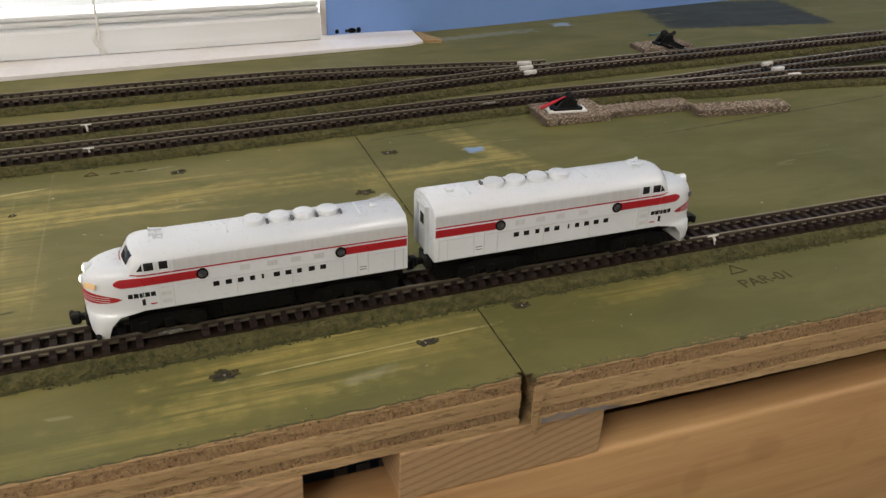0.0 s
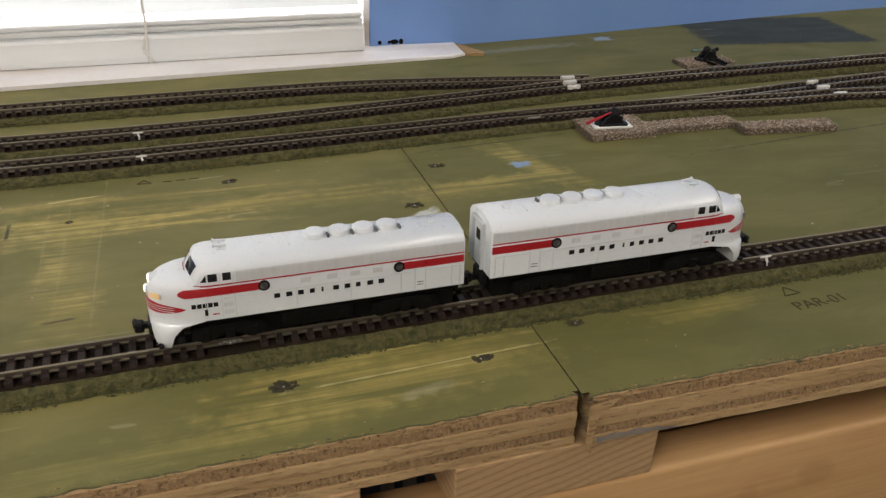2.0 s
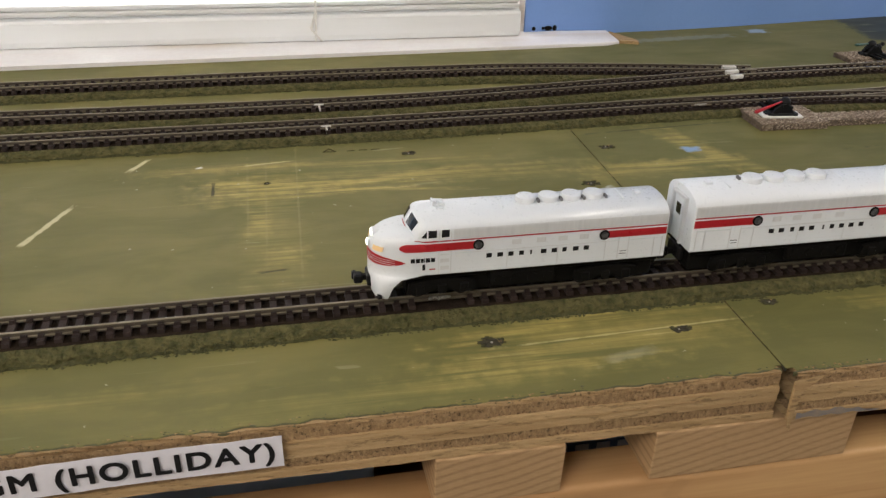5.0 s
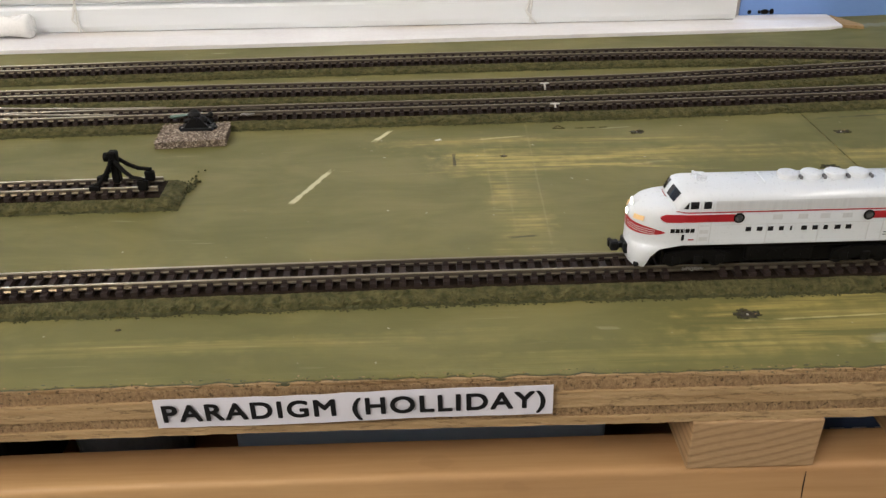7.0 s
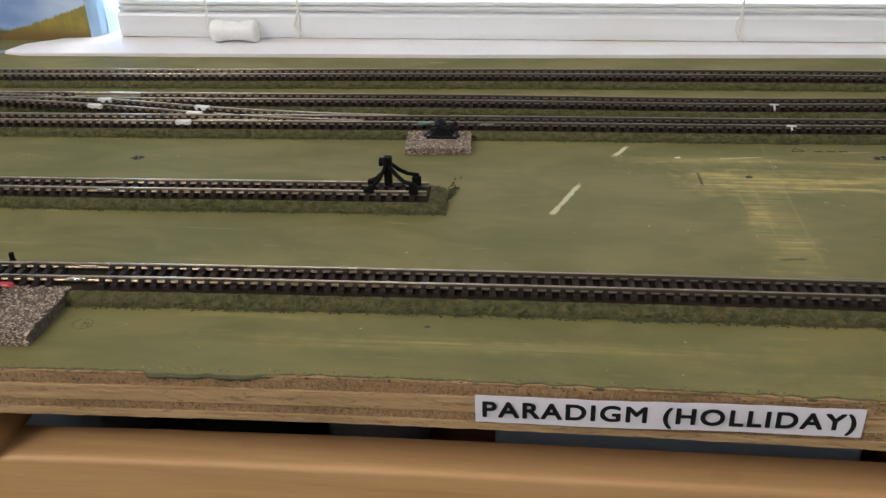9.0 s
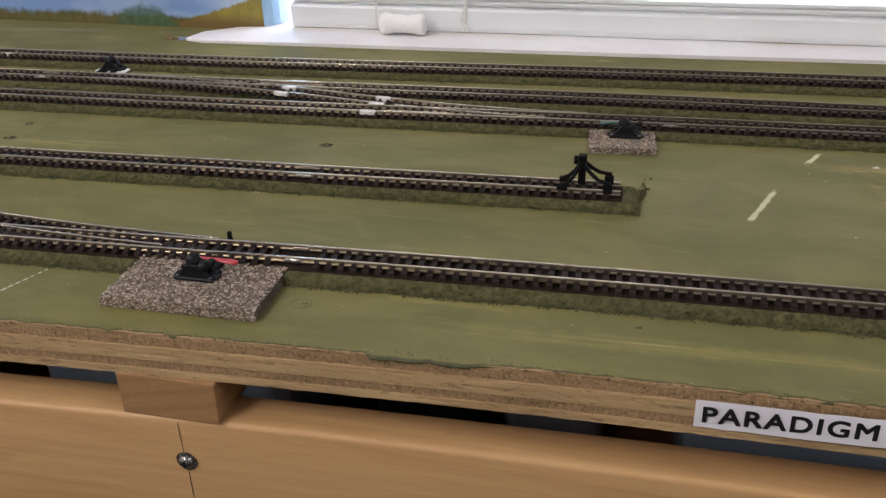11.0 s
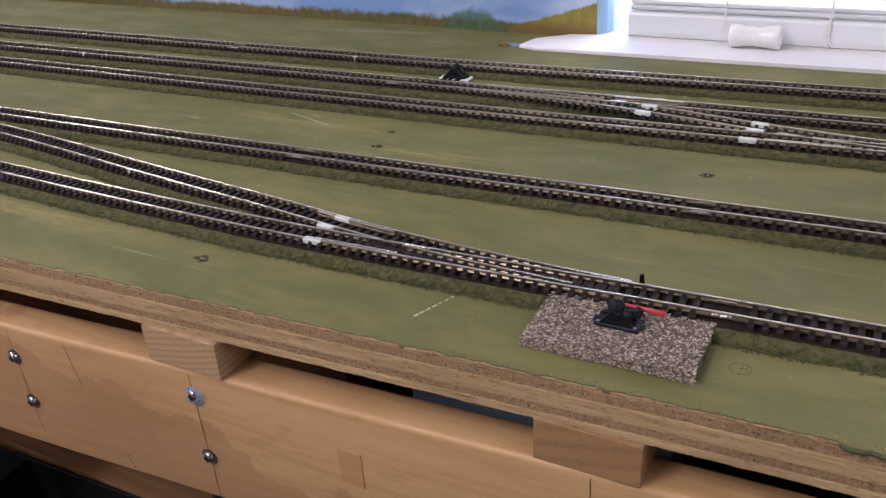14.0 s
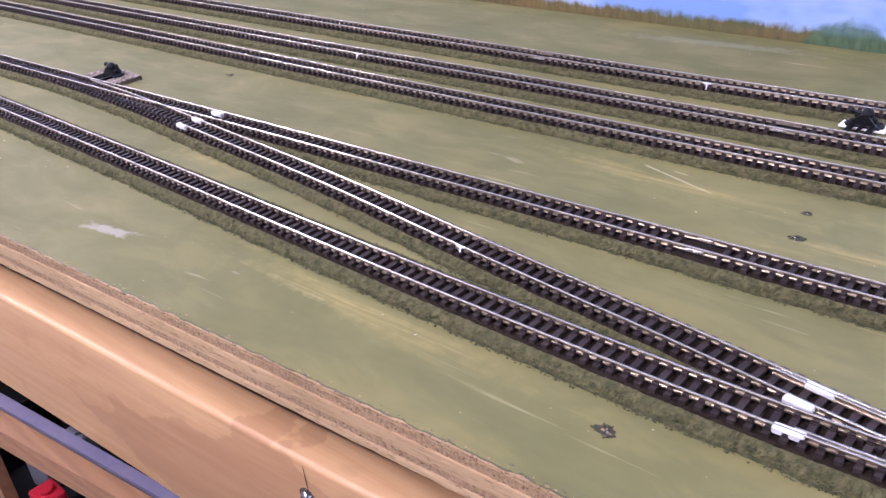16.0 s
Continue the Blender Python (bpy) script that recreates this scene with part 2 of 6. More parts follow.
def mural_paint():
    """A painted sky above a strip of grassland, and a yellow hill beside the window."""
    m, nt, p = base_material("mural_paint")
    tc = nt.nodes.new("ShaderNodeTexCoord")
    sep = nt.nodes.new("ShaderNodeSeparateXYZ")
    nt.links.new(tc.outputs["Object"], sep.inputs[0])
    x, z = sep.outputs[0], sep.outputs[2]
    v = coords(nt)
    sky_f = ranged(nt, noise_tex(nt, coords(nt, (1, 1, 2.4)), 9, 4, 0.55), 0.38, 0.62)
    col = mixed(nt, sky_f, (0.19, 0.31, 0.58), (0.46, 0.57, 0.72))
    rough_n = noise_tex(nt, v, 60, 4, 0.6)
    fine_n = noise_tex(nt, coords(nt, (1, 1, 0.4)), 220, 4, 0.7)
    top = math_node(nt, "ADD", math_node(nt, "ADD", 0.0078, math_node(nt, "MULTIPLY", math_node(nt, "SUBTRACT", rough_n, 0.5), 0.010)), math_node(nt, "MULTIPLY", math_node(nt, "SUBTRACT", fine_n, 0.5), 0.007))
    grass = ranged(nt, math_node(nt, "SUBTRACT", top, z), -0.0022, 0.0018)
    gcol = mixed(nt, ranged(nt, noise_tex(nt, coords(nt, (0.6, 1, 1)), 26, 3), 0.4, 0.62), (0.115, 0.105, 0.030), (0.150, 0.105, 0.030))
    gcol = mixed(nt, ranged(nt, fine_n, 0.4, 0.7), gcol, (0.075, 0.068, 0.022))
    leafy = math_node(nt, "MULTIPLY", ranged(nt, math_node(nt, "ADD", z, math_node(nt, "MULTIPLY", math_node(nt, "SUBTRACT", fine_n, 0.5), 0.012)), 0.004, 0.009), ranged(nt, noise_tex(nt, v, 13, 3), 0.42, 0.56))
    gcol = mixed(nt, leafy, gcol, mixed(nt, ranged(nt, fine_n, 0.35, 0.65), (0.03, 0.055, 0.022), (0.075, 0.095, 0.03)))
    bush = math_node(nt, "SUBTRACT", 0.0165, math_node(nt, "ADD", z, math_node(nt, "MULTIPLY", math_node(nt, "POWER", math_node(nt, "DIVIDE", math_node(nt, "ADD", x, 0.684), 0.024), 2.0), 0.012)))
    bush = ranged(nt, math_node(nt, "ADD", bush, math_node(nt, "MULTIPLY", math_node(nt, "SUBTRACT", rough_n, 0.5), 0.02)), -0.002, 0.003)
    col = mixed(nt, grass, col, gcol)
    col = mixed(nt, math_node(nt, "MULTIPLY", bush, 0.85), col, mixed(nt, ranged(nt, fine_n, 0.35, 0.65), (0.03, 0.08, 0.035), (0.09, 0.15, 0.075)))
    slope = math_node(nt, "ADD", 0.004, math_node(nt, "MULTIPLY", math_node(nt, "ADD", x, 0.652), 0.30))
    hill = ranged(nt, math_node(nt, "ADD", math_node(nt, "SUBTRACT", slope, z), math_node(nt, "MULTIPLY", math_node(nt, "SUBTRACT", fine_n, 0.5), 0.006)), -0.0008, 0.0008)
    hill = math_node(nt, "MULTIPLY", hill, ranged(nt, x, -0.655, -0.652))
    hcol = mixed(nt, ranged(nt, fine_n, 0.35, 0.65), (0.30, 0.24, 0.035), (0.20, 0.17, 0.03))
    hcol = mixed(nt, ranged(nt, z, 0.012, 0.004), hcol, (0.17, 0.11, 0.03))
    col = mixed(nt, hill, col, hcol)
    nt.links.new(col, p.inputs["Base Color"])
    p.inputs["Roughness"].default_value = 0.6
    bumped(nt, p, rough_n, 0.2, 0.0004)
    return m


def pine_wood(name, light, dark, along="x", ring=55.0):
    """Planed softwood: long grain bands with fine pores."""
    m, nt, p = base_material(name)
    st = {"x": (0.06, 1, 1), "y": (1, 0.06, 1), "z": (1, 1, 0.06)}[along]
    v = coords(nt, st)
    w = nt.nodes.new("ShaderNodeTexWave")
    w.wave_type, w.bands_direction = "BANDS", "DIAGONAL"
    w.inputs["Scale"].default_value = ring
    w.inputs["Distortion"].default_value = 5.0
    w.inputs["Detail"].default_value = 3.0
    w.inputs["Detail Scale"].default_value = 1.4
    nt.links.new(v, w.inputs["Vector"])
    fine = noise_tex(nt, v, 700, 3, 0.6)
    blot = noise_tex(nt, coords(nt, (0.4, 1, 1)), 14, 3)
    f = math_node(nt, "ADD", math_node(nt, "MULTIPLY", w.outputs["Fac"], 0.45), math_node(nt, "MULTIPLY", ranged(nt, fine, 0.3, 0.7), 0.25))
    f = math_node(nt, "ADD", f, math_node(nt, "MULTIPLY", ranged(nt, blot, 0.3, 0.7), 0.3))
    col = mixed(nt, f, light, dark)
    nt.links.new(col, p.inputs["Base Color"])
    nt.links.new(ranged(nt, fine, 0.3, 0.7, 0.38, 0.55), p.inputs["Roughness"])
    bumped(nt, p, f, 0.15, 0.0003)
    return m


def fascia_wood():
    """Varnished pine with darker water stains and a few filled squares."""
    m, nt, p = base_material("fascia_pine")
    v = coords(nt, (0.05, 1, 1))
    w = noise_tex(nt, v, 90, 5, 0.6, 1.2)
    fine = noise_tex(nt, v, 800, 3, 0.6)
    f = math_node(nt, "ADD", math_node(nt, "MULTIPLY", ranged(nt, w, 0.3, 0.7), 0.6), math_node(nt, "MULTIPLY", ranged(nt, fine, 0.3, 0.7), 0.3))
    col = mixed(nt, f, (0.55, 0.35, 0.162), (0.395, 0.224, 0.09))
    broad = noise_tex(nt, coords(nt, (0.12, 1, 1)), 26, 3, 0.5, 0.8)
    col = mixed(nt, math_node(nt, "MULTIPLY", ranged(nt, broad, 0.45, 0.70), 0.48), col, (0.30, 0.155, 0.07))
    drops = ranged(nt, noise_tex(nt, coords(nt, (0.6, 1, 1)), 85, 2, 0.4), 0.66, 0.70)
    col = mixed(nt, math_node(nt, "MULTIPLY", drops, 0.14), col, (0.22, 0.11, 0.05))
    # a dried wet stain, wedge-shaped, with a wandering border
    tc = nt.nodes.new("ShaderNodeTexCoord")
    sep = nt.nodes.new("ShaderNodeSeparateXYZ")
    nt.links.new(tc.outputs["Object"], sep.inputs[0])
    wander = ranged(nt, noise_tex(nt, coords(nt), 26, 4, 0.55), 0.3, 0.7, -0.012, 0.012)
    z = math_node(nt, "ADD", sep.outputs[2], wander)
    off = math_node(nt, "ABSOLUTE", math_node(nt, "ADD", sep.outputs[0], 0.735))
    top = math_node(nt, "SUBTRACT", -0.038, math_node(nt, "MULTIPLY", off, 0.27))
    low = math_node(nt, "SUBTRACT", -0.098, math_node(nt, "MULTIPLY", math_node(nt, "ADD", sep.outputs[0], 0.828), 0.22))
    wet = math_node(nt, "MULTIPLY", ranged(nt, math_node(nt, "SUBTRACT", top, z), -0.0006, 0.0008), ranged(nt, math_node(nt, "SUBTRACT", z, low), -0.0006, 0.0008))
    col = mixed(nt, math_node(nt, "MULTIPLY", wet, 0.42), col, (0.27, 0.135, 0.06))
    # a faint knot and two old drip marks
    for cx, cz, rx, rz, amount in ((0.100, -0.055, 0.010, 0.006, 0.28), (0.071, -0.060, 0.006, 0.009, 0.22), (-0.330, -0.083, 0.014, 0.005, 0.25)):
        dx = math_node(nt, "DIVIDE", math_node(nt, "SUBTRACT", sep.outputs[0], cx), rx)
        dz = math_node(nt, "DIVIDE", math_node(nt, "SUBTRACT", math_node(nt, "ADD", sep.outputs[2], math_node(nt, "MULTIPLY", wander, 0.25)), cz), rz)
        d2 = math_node(nt, "ADD", math_node(nt, "MULTIPLY", dx, dx), math_node(nt, "MULTIPLY", dz, dz))
        col = mixed(nt, math_node(nt, "MULTIPLY", ranged(nt, d2, 1.0, 0.35), amount), col, (0.24, 0.115, 0.05))
    nt.links.new(col, p.inputs["Base Color"])
    nt.links.new(ranged(nt, w, 0.3, 0.7, 0.38, 0.52), p.inputs["Roughness"])
    p.inputs["Specular IOR Level"].default_value = 0.35
    bumped(nt, p, fine, 0.12, 0.0002)
    return m


def blind_vinyl():
    m, nt, p = base_material("blind_vinyl")
    v = coords(nt, (0.1, 1, 1))
    f = noise_tex(nt, v, 60, 4)
    col = mixed(nt, ranged(nt, f, 0.3, 0.7), (0.80, 0.80, 0.78), (0.72, 0.72, 0.70))
    nt.links.new(col, p.inputs["Base Color"])
    p.inputs["Roughness"].default_value = 0.35
    p.inputs["Subsurface Weight"].default_value = 0.0
    tr = nt.nodes.new("ShaderNodeBsdfTranslucent")
    tr.inputs["Color"].default_value = (0.85, 0.87, 0.88, 1)
    mx = nt.nodes.new("ShaderNodeMixShader")
    mx.inputs[0].default_value = 0.24
    nt.links.new(p.outputs[0], mx.inputs[1])
    nt.links.new(tr.outputs[0], mx.inputs[2])
    nt.links.new(mx.outputs[0], nt.nodes["Material Output"].inputs["Surface"])
    return m


def glow(name, colour, strength):
    m, nt, p = base_material(name)
    p.inputs["Base Color"].default_value = rgb(colour)
    p.inputs["Emission Color"].default_value = rgb(colour)
    p.inputs["Emission Strength"].default_value = strength
    return m


def clear_glass():
    m, nt, p = base_material("window_glass")
    p.inputs["Base Color"].default_value = (1, 1, 1, 1)
    p.inputs["Roughness"].default_value = 0.0
    p.inputs["Transmission Weight"].default_value = 1.0
    return m


M_GREEN = green_paint()
M_BED = surface("roadbed_green", (0.040, 0.044, 0.015), (0.150, 0.136, 0.057), 330, rough=0.85, bump=1.0, grain=620, dist=0.0018, spec=0.15)
# the roadbed's top is a much darker brown between the tie ends
M_BED_DARK = surface("dark_brown_between_ties", (0.010, 0.0065, 0.0045), (0.030, 0.020, 0.013), 240, rough=0.9, bump=0.6, grain=1500, dist=0.0008, spec=0.1)
M_CRUMB = surface("crumbled_green", (0.028, 0.031, 0.012), (0.105, 0.100, 0.044), 260, rough=0.8, bump=0.4, grain=1800, spec=0.2)
M_MURAL = mural_paint()
M_BLUE = surface("blue_wall_paint", (0.16, 0.29, 0.62), (0.20, 0.34, 0.68), 9, rough=0.55, bump=0.25, grain=500, dist=0.0004)
M_PALE = surface("pale_blue_jamb_paint", (0.28, 0.46, 0.66), (0.38, 0.55, 0.72), 12, rough=0.5, bump=0.2, grain=500)
M_SILL = surface("white_sill_paint", (0.80, 0.79, 0.80), (0.72, 0.70, 0.71), 22, rough=0.4, bump=0.15, grain=300)
nt = M_SILL.node_tree
p_ = nt.nodes["Principled BSDF"]
plain = p_.inputs["Base Color"].links[0].from_socket
tc = nt.nodes.new("ShaderNodeTexCoord")
sep = nt.nodes.new("ShaderNodeSeparateXYZ")
nt.links.new(tc.outputs["Object"], sep.inputs[0])
# patchy tan that deepens towards the foot of the blind
tan_band = math_node(nt, "MULTIPLY", ranged(nt, sep.outputs[1], 0.379, 0.393), ranged(nt, noise_tex(nt, coords(nt, (0.25, 1, 1)), 30, 4, 0.6), 0.42, 0.66))
nt.links.new(mixed(nt, math_node(nt, "MULTIPLY", tan_band, 0.55), plain, (0.50, 0.37, 0.20)), p_.inputs["Base Color"])
M_ROOM = surface("room_wall_paint", (0.62, 0.60, 0.55), (0.58, 0.56, 0.52), 6, rough=0.7, bump=0.2, grain=300)
M_CEIL = surface("ceiling_paint", (0.78, 0.77, 0.74), (0.72, 0.71, 0.69), 8, rough=0.8, bump=0.2, grain=200)
M_FLOOR = surface("floor_carpet", (0.10, 0.085, 0.07), (0.14, 0.12, 0.10), 30, rough=0.95, bump=0.6, grain=900, dist=0.002, spec=0.1)
M_BLIND = blind_vinyl()
M_CORD = surface("white_cord", (0.75, 0.74, 0.70), (0.66, 0.64, 0.60), 300, rough=0.7, bump=0.3, grain=1500)
M_PLASTIC = surface("white_plastic", (0.82, 0.82, 0.80), (0.76, 0.76, 0.74), 60, rough=0.28, bump=0.05, grain=500, coat=0.3)
M_FASCIA = fascia_wood()
def end_grain_block(name, pale, dark, scale, contrast):
    """Sawn softwood: growth rings on the end, long grain on the sides."""
    m, nt, p = base_material(name)
    v = coords(nt, (1, 0.12, 1), (0, radians(14), 0), (0.03, 0, 0.11))
    w = nt.nodes.new("ShaderNodeTexWave")
    w.wave_type, w.bands_direction = "BANDS", "Z"
    w.inputs["Scale"].default_value = scale
    w.inputs["Distortion"].default_value = 5.0
    w.inputs["Detail"].default_value = 1.5
    w.inputs["Detail Scale"].default_value = 0.22
    nt.links.new(v, w.inputs["Vector"])
    fine = noise_tex(nt, coords(nt, (0.35, 0.1, 1.6)), 900, 3, 0.6)
    rings = ranged(nt, w.outputs["Fac"], 0.45, 1.0)
    f = math_node(nt, "ADD", math_node(nt, "MULTIPLY", rings, contrast), math_node(nt, "MULTIPLY", ranged(nt, fine, 0.3, 0.7), 0.35))
    nt.links.new(mixed(nt, f, pale, dark), p.inputs["Base Color"])
    p.inputs["Roughness"].default_value = 0.65
    bumped(nt, p, f, 0.3, 0.0004)
    return m


M_BLOCK = end_grain_block("spacer_block_pine", (0.42, 0.275, 0.14), (0.215, 0.13, 0.06), 105.0, 0.42)
M_BLOCK_DARK = end_grain_block("spacer_block_weathered", (0.32, 0.180, 0.070), (0.12, 0.062, 0.022), 45.0, 0.22)
def plywood(name, pale, dark, stretch, speck, depth):
    """One veneer's edge: long fibres or open end grain, with pits and grime."""
    m, nt, p = base_material(name)
    v = coords(nt)
    fib = noise_tex(nt, coords(nt, (stretch, 1, 1)), 420, 5, 0.7, 0.3)
    grime = noise_tex(nt, coords(nt, (0.5, 1, 1)), 24, 4, 0.6)
    pit = noise_tex(nt, coords(nt, (min(1.0, stretch * 6), 1, 1)), 640 if stretch < 0.5 else 900, 4, 0.7)
    col = mixed(nt, ranged(nt, fib, 0.3, 0.7), pale, dark)
    col = mixed(nt, math_node(nt, "MULTIPLY", ranged(nt, grime, 0.48, 0.72), 0.4), col, tuple(0.55 * c for c in dark))
    col = mixed(nt, math_node(nt, "MULTIPLY", ranged(nt, pit, 0.56, 0.64), speck), col, tuple(0.28 * c for c in dark))
    col = mixed(nt, math_node(nt, "MULTIPLY", ranged(nt, pit, 0.40, 0.32), speck * 0.6), col, tuple(1.25 * c for c in pale))
    nt.links.new(col, p.inputs["Base Color"])
    p.inputs["Roughness"].default_value = 0.75
    p.inputs["Specular IOR Level"].default_value = 0.25
    bumped(nt, p, math_node(nt, "ADD", math_node(nt, "MULTIPLY", pit, -1.0), fib), 0.8, depth)
    return m


M_PLY_LIGHT = plywood("ply_face_grain", (0.47, 0.335, 0.175), (0.32, 0.205, 0.096), 0.04, 0.5, 0.0005)
M_PLY_END = plywood("ply_end_grain", (0.40, 0.275, 0.145), (0.215, 0.132, 0.064), 2.2, 0.8, 0.0007)
M_PLY_SKIN = plywood("ply_torn_skin", (0.40, 0.275, 0.14), (0.22, 0.135, 0.06), 0.14, 0.8, 0.0008)
# board paint at the edge, darkened in colour for the shade of the bevel
M_PAINT_EDGE = surface("shaded_paint_on_edge", (0.040, 0.042, 0.014), (0.085, 0.083, 0.030), 120, rough=0.5, bump=0.4, grain=900)


def rail_metal(name, bright, dull, rough, dull_amount):
    """Nickel silver: bright in the yard, duller, more olive and rougher along the middle stretch."""
    m, nt, p = base_material(name)
    tc = nt.nodes.new("ShaderNodeTexCoord")
    sep = nt.nodes.new("ShaderNodeSeparateXYZ")
    nt.links.new(tc.outputs["Object"], sep.inputs[0])
    v = coords(nt, (0.3, 1, 1))
    patchy = noise_tex(nt, v, 26, 4, 0.6)
    fine = noise_tex(nt, v, 900, 3, 0.6)
    along = math_node(nt, "ADD", sep.outputs[0], math_node(nt, "MULTIPLY", sep.outputs[1], 0.6))
    along = math_node(nt, "ADD", along, ranged(nt, patchy, 0.3, 0.7, -0.03, 0.03))
    f = math_node(nt, "MULTIPLY", ranged(nt, along, -0.28, -0.17), ranged(nt, along, 0.40, 0.28))
    f = math_node(nt, "MULTIPLY", f, dull_amount)
    f = math_node(nt, "MAXIMUM", f, ranged(nt, patchy, 0.52, 0.72, 0.0, 0.45))
    nt.links.new(mixed(nt, f, bright, dull), p.inputs["Base Color"])
    nt.links.new(math_node(nt, "ADD", ranged(nt, fine, 0.3, 0.7, rough - 0.04, rough + 0.05), math_node(nt, "MULTIPLY", f, 0.26)), p.inputs["Roughness"])
    nt.links.new(ranged(nt, f, 0.0, 1.0, 1.0, 0.45), p.inputs["Metallic"])
    bumped(nt, p, fine, 0.08, 0.0001)
    return m


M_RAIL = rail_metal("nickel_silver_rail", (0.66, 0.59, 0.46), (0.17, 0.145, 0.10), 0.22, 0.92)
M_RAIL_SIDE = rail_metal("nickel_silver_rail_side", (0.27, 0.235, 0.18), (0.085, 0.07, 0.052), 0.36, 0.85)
M_TIE = surface("brown_plastic_tie", (0.020, 0.0135, 0.012), (0.036, 0.025, 0.022), 300, spec=0.25, rough=0.55, bump=0.35, grain=2600, vary=0.22)
M_WHITE_GAP = surface("white_insulator", (0.70, 0.69, 0.65), (0.50, 0.49, 0.46), 200, rough=0.5, bump=0.2, grain=1500)
M_GRAVEL = surface("speckled_cork", (0.20, 0.155, 0.12), (0.065, 0.050, 0.039), 620, rough=0.9, bump=0.9, grain=1500, dist=0.0012, spec=0.2)
M_BLACK = surface("black_plastic", (0.005, 0.005, 0.006), (0.010, 0.010, 0.011), 120, spec=0.2, rough=0.5, bump=0.1, grain=900)
M_BLACK_FLAT = surface("matt_black_frame", (0.003, 0.003, 0.003), (0.006, 0.0055, 0.005), 120, spec=0.1, rough=0.65, bump=0.2, grain=900)
M_RED = surface("red_sleeve", (0.42, 0.015, 0.025), (0.32, 0.010, 0.018), 120, rough=0.35, bump=0.05, grain=700)
M_LEAF = surface("green_sleeve", (0.02, 0.085, 0.055), (0.014, 0.06, 0.04), 120, rough=0.35, bump=0.05, grain=700)
M_BODY = surface("loco_white_enamel", (0.68, 0.715, 0.75), (0.64, 0.675, 0.71), 60, rough=0.32, bump=0.03, grain=900, coat=0.2)
M_BODY_GREY = surface("loco_silver_grille", (0.62, 0.64, 0.66), (0.54, 0.56, 0.58), 900, (1, 1, 0.1), 0.42, metal=0.15, bump=0.35, grain=2600, dist=0.0001)
M_STRIPE = surface("loco_red_stripe", (0.37, 0.011, 0.019), (0.32, 0.010, 0.016), 80, rough=0.33, bump=0.03, grain=900)
M_INK = surface("black_print", (0.007, 0.007, 0.008), (0.014, 0.014, 0.015), 300, rough=0.7, bump=0.0, spec=0.15)
M_PENCIL = surface("pencil_grey", (0.050, 0.048, 0.026), (0.085, 0.080, 0.040), 700, rough=0.8, bump=0.0, spec=0.1)
M_WINDOW = surface("loco_dark_glazing", (0.010, 0.011, 0.013), (0.020, 0.021, 0.024), 100, rough=0.08, bump=0.0)
M_PORT = surface("porthole_glass", (0.045, 0.047, 0.05), (0.075, 0.078, 0.082), 200, rough=0.25, bump=0.0)
M_LAMP_ON = glow("lit_headlight", (1.0, 0.93, 0.75), 6.0)
M_LAMP_OFF = surface("headlight_lens", (0.25, 0.26, 0.27), (0.12, 0.12, 0.13), 300, rough=0.1, bump=0.0)
M_AMBER = glow("lit_number_board", (0.62, 0.42, 0.20), 0.3)
M_STEEL = surface("screw_steel", (0.30, 0.29, 0.29), (0.17, 0.165, 0.165), 300, rough=0.25, metal=1.0, bump=0.05, grain=900)
M_SOLDER = surface("solder_joint", (0.50, 0.49, 0.46), (0.30, 0.29, 0.27), 500, rough=0.3, metal=0.9, bump=0.3, grain=1500)
M_PAPER = surface("sign_paper", (0.72, 0.71, 0.76), (0.66, 0.65, 0.70), 60, rough=0.6, bump=0.1, grain=900)
M_KNOT = surface("chipped_filler", (0.012, 0.010, 0.006), (0.060, 0.052, 0.026), 520, rough=0.8, bump=0.8, grain=1600, dist=0.0008)
M_GLASS = clear_glass()
M_FRAME = surface("white_window_frame", (0.78, 0.78, 0.77), (0.72, 0.72, 0.71), 30, rough=0.4, bump=0.1)
M_DARKBLUE = surface("navy_card", (0.11, 0.17, 0.33), (0.14, 0.21, 0.38), 60, rough=0.5, bump=0.1)
M_GREYBLUE = surface("grey_blue_plastic", (0.30, 0.39, 0.52), (0.38, 0.46, 0.58), 30, rough=0.45, bump=0.1)
M_BROWN = pine_wood("brown_board", (0.30, 0.16, 0.07), (0.19, 0.095, 0.04), "x", 60)
M_PLUG = pine_wood("plug_wood", (0.44, 0.25, 0.105), (0.36, 0.19, 0.075), "x", 60)
M_CLEAR = surface("cloudy_plastic", (0.32, 0.34, 0.36), (0.20, 0.21, 0.23), 60, rough=0.2, bump=0.1)
M_GREY = surface("grey_scale_model", (0.16, 0.16, 0.17), (0.10, 0.10, 0.105), 90, rough=0.5, bump=0.2)
M_DIFFUSER = glow("lamp_diffuser", (1.0, 0.92, 0.80), 3.0)


# ---------------------------------------------------------------- mesh helpers (millimetres)
def part(name, bm, material, parent=None, label="", smooth=False):
    """One mesh object from a bmesh in millimetres, under a thing or a part."""
    if name != "":
        bmesh.ops.recalc_face_normals(bm, faces=bm.faces[:])
    for v in bm.verts:
        v.co *= MM
    me = bpy.data.meshes.new(name)
    bm.to_mesh(me)
    bm.free()
    me.materials.append(material)
    if smooth:
        me.polygons.foreach_set("use_smooth", [True] * len(me.polygons))
    ob = new(name, me)
    if parent:
        ob.parent = parent
    if label:
        tagged(ob, label)
    return ob


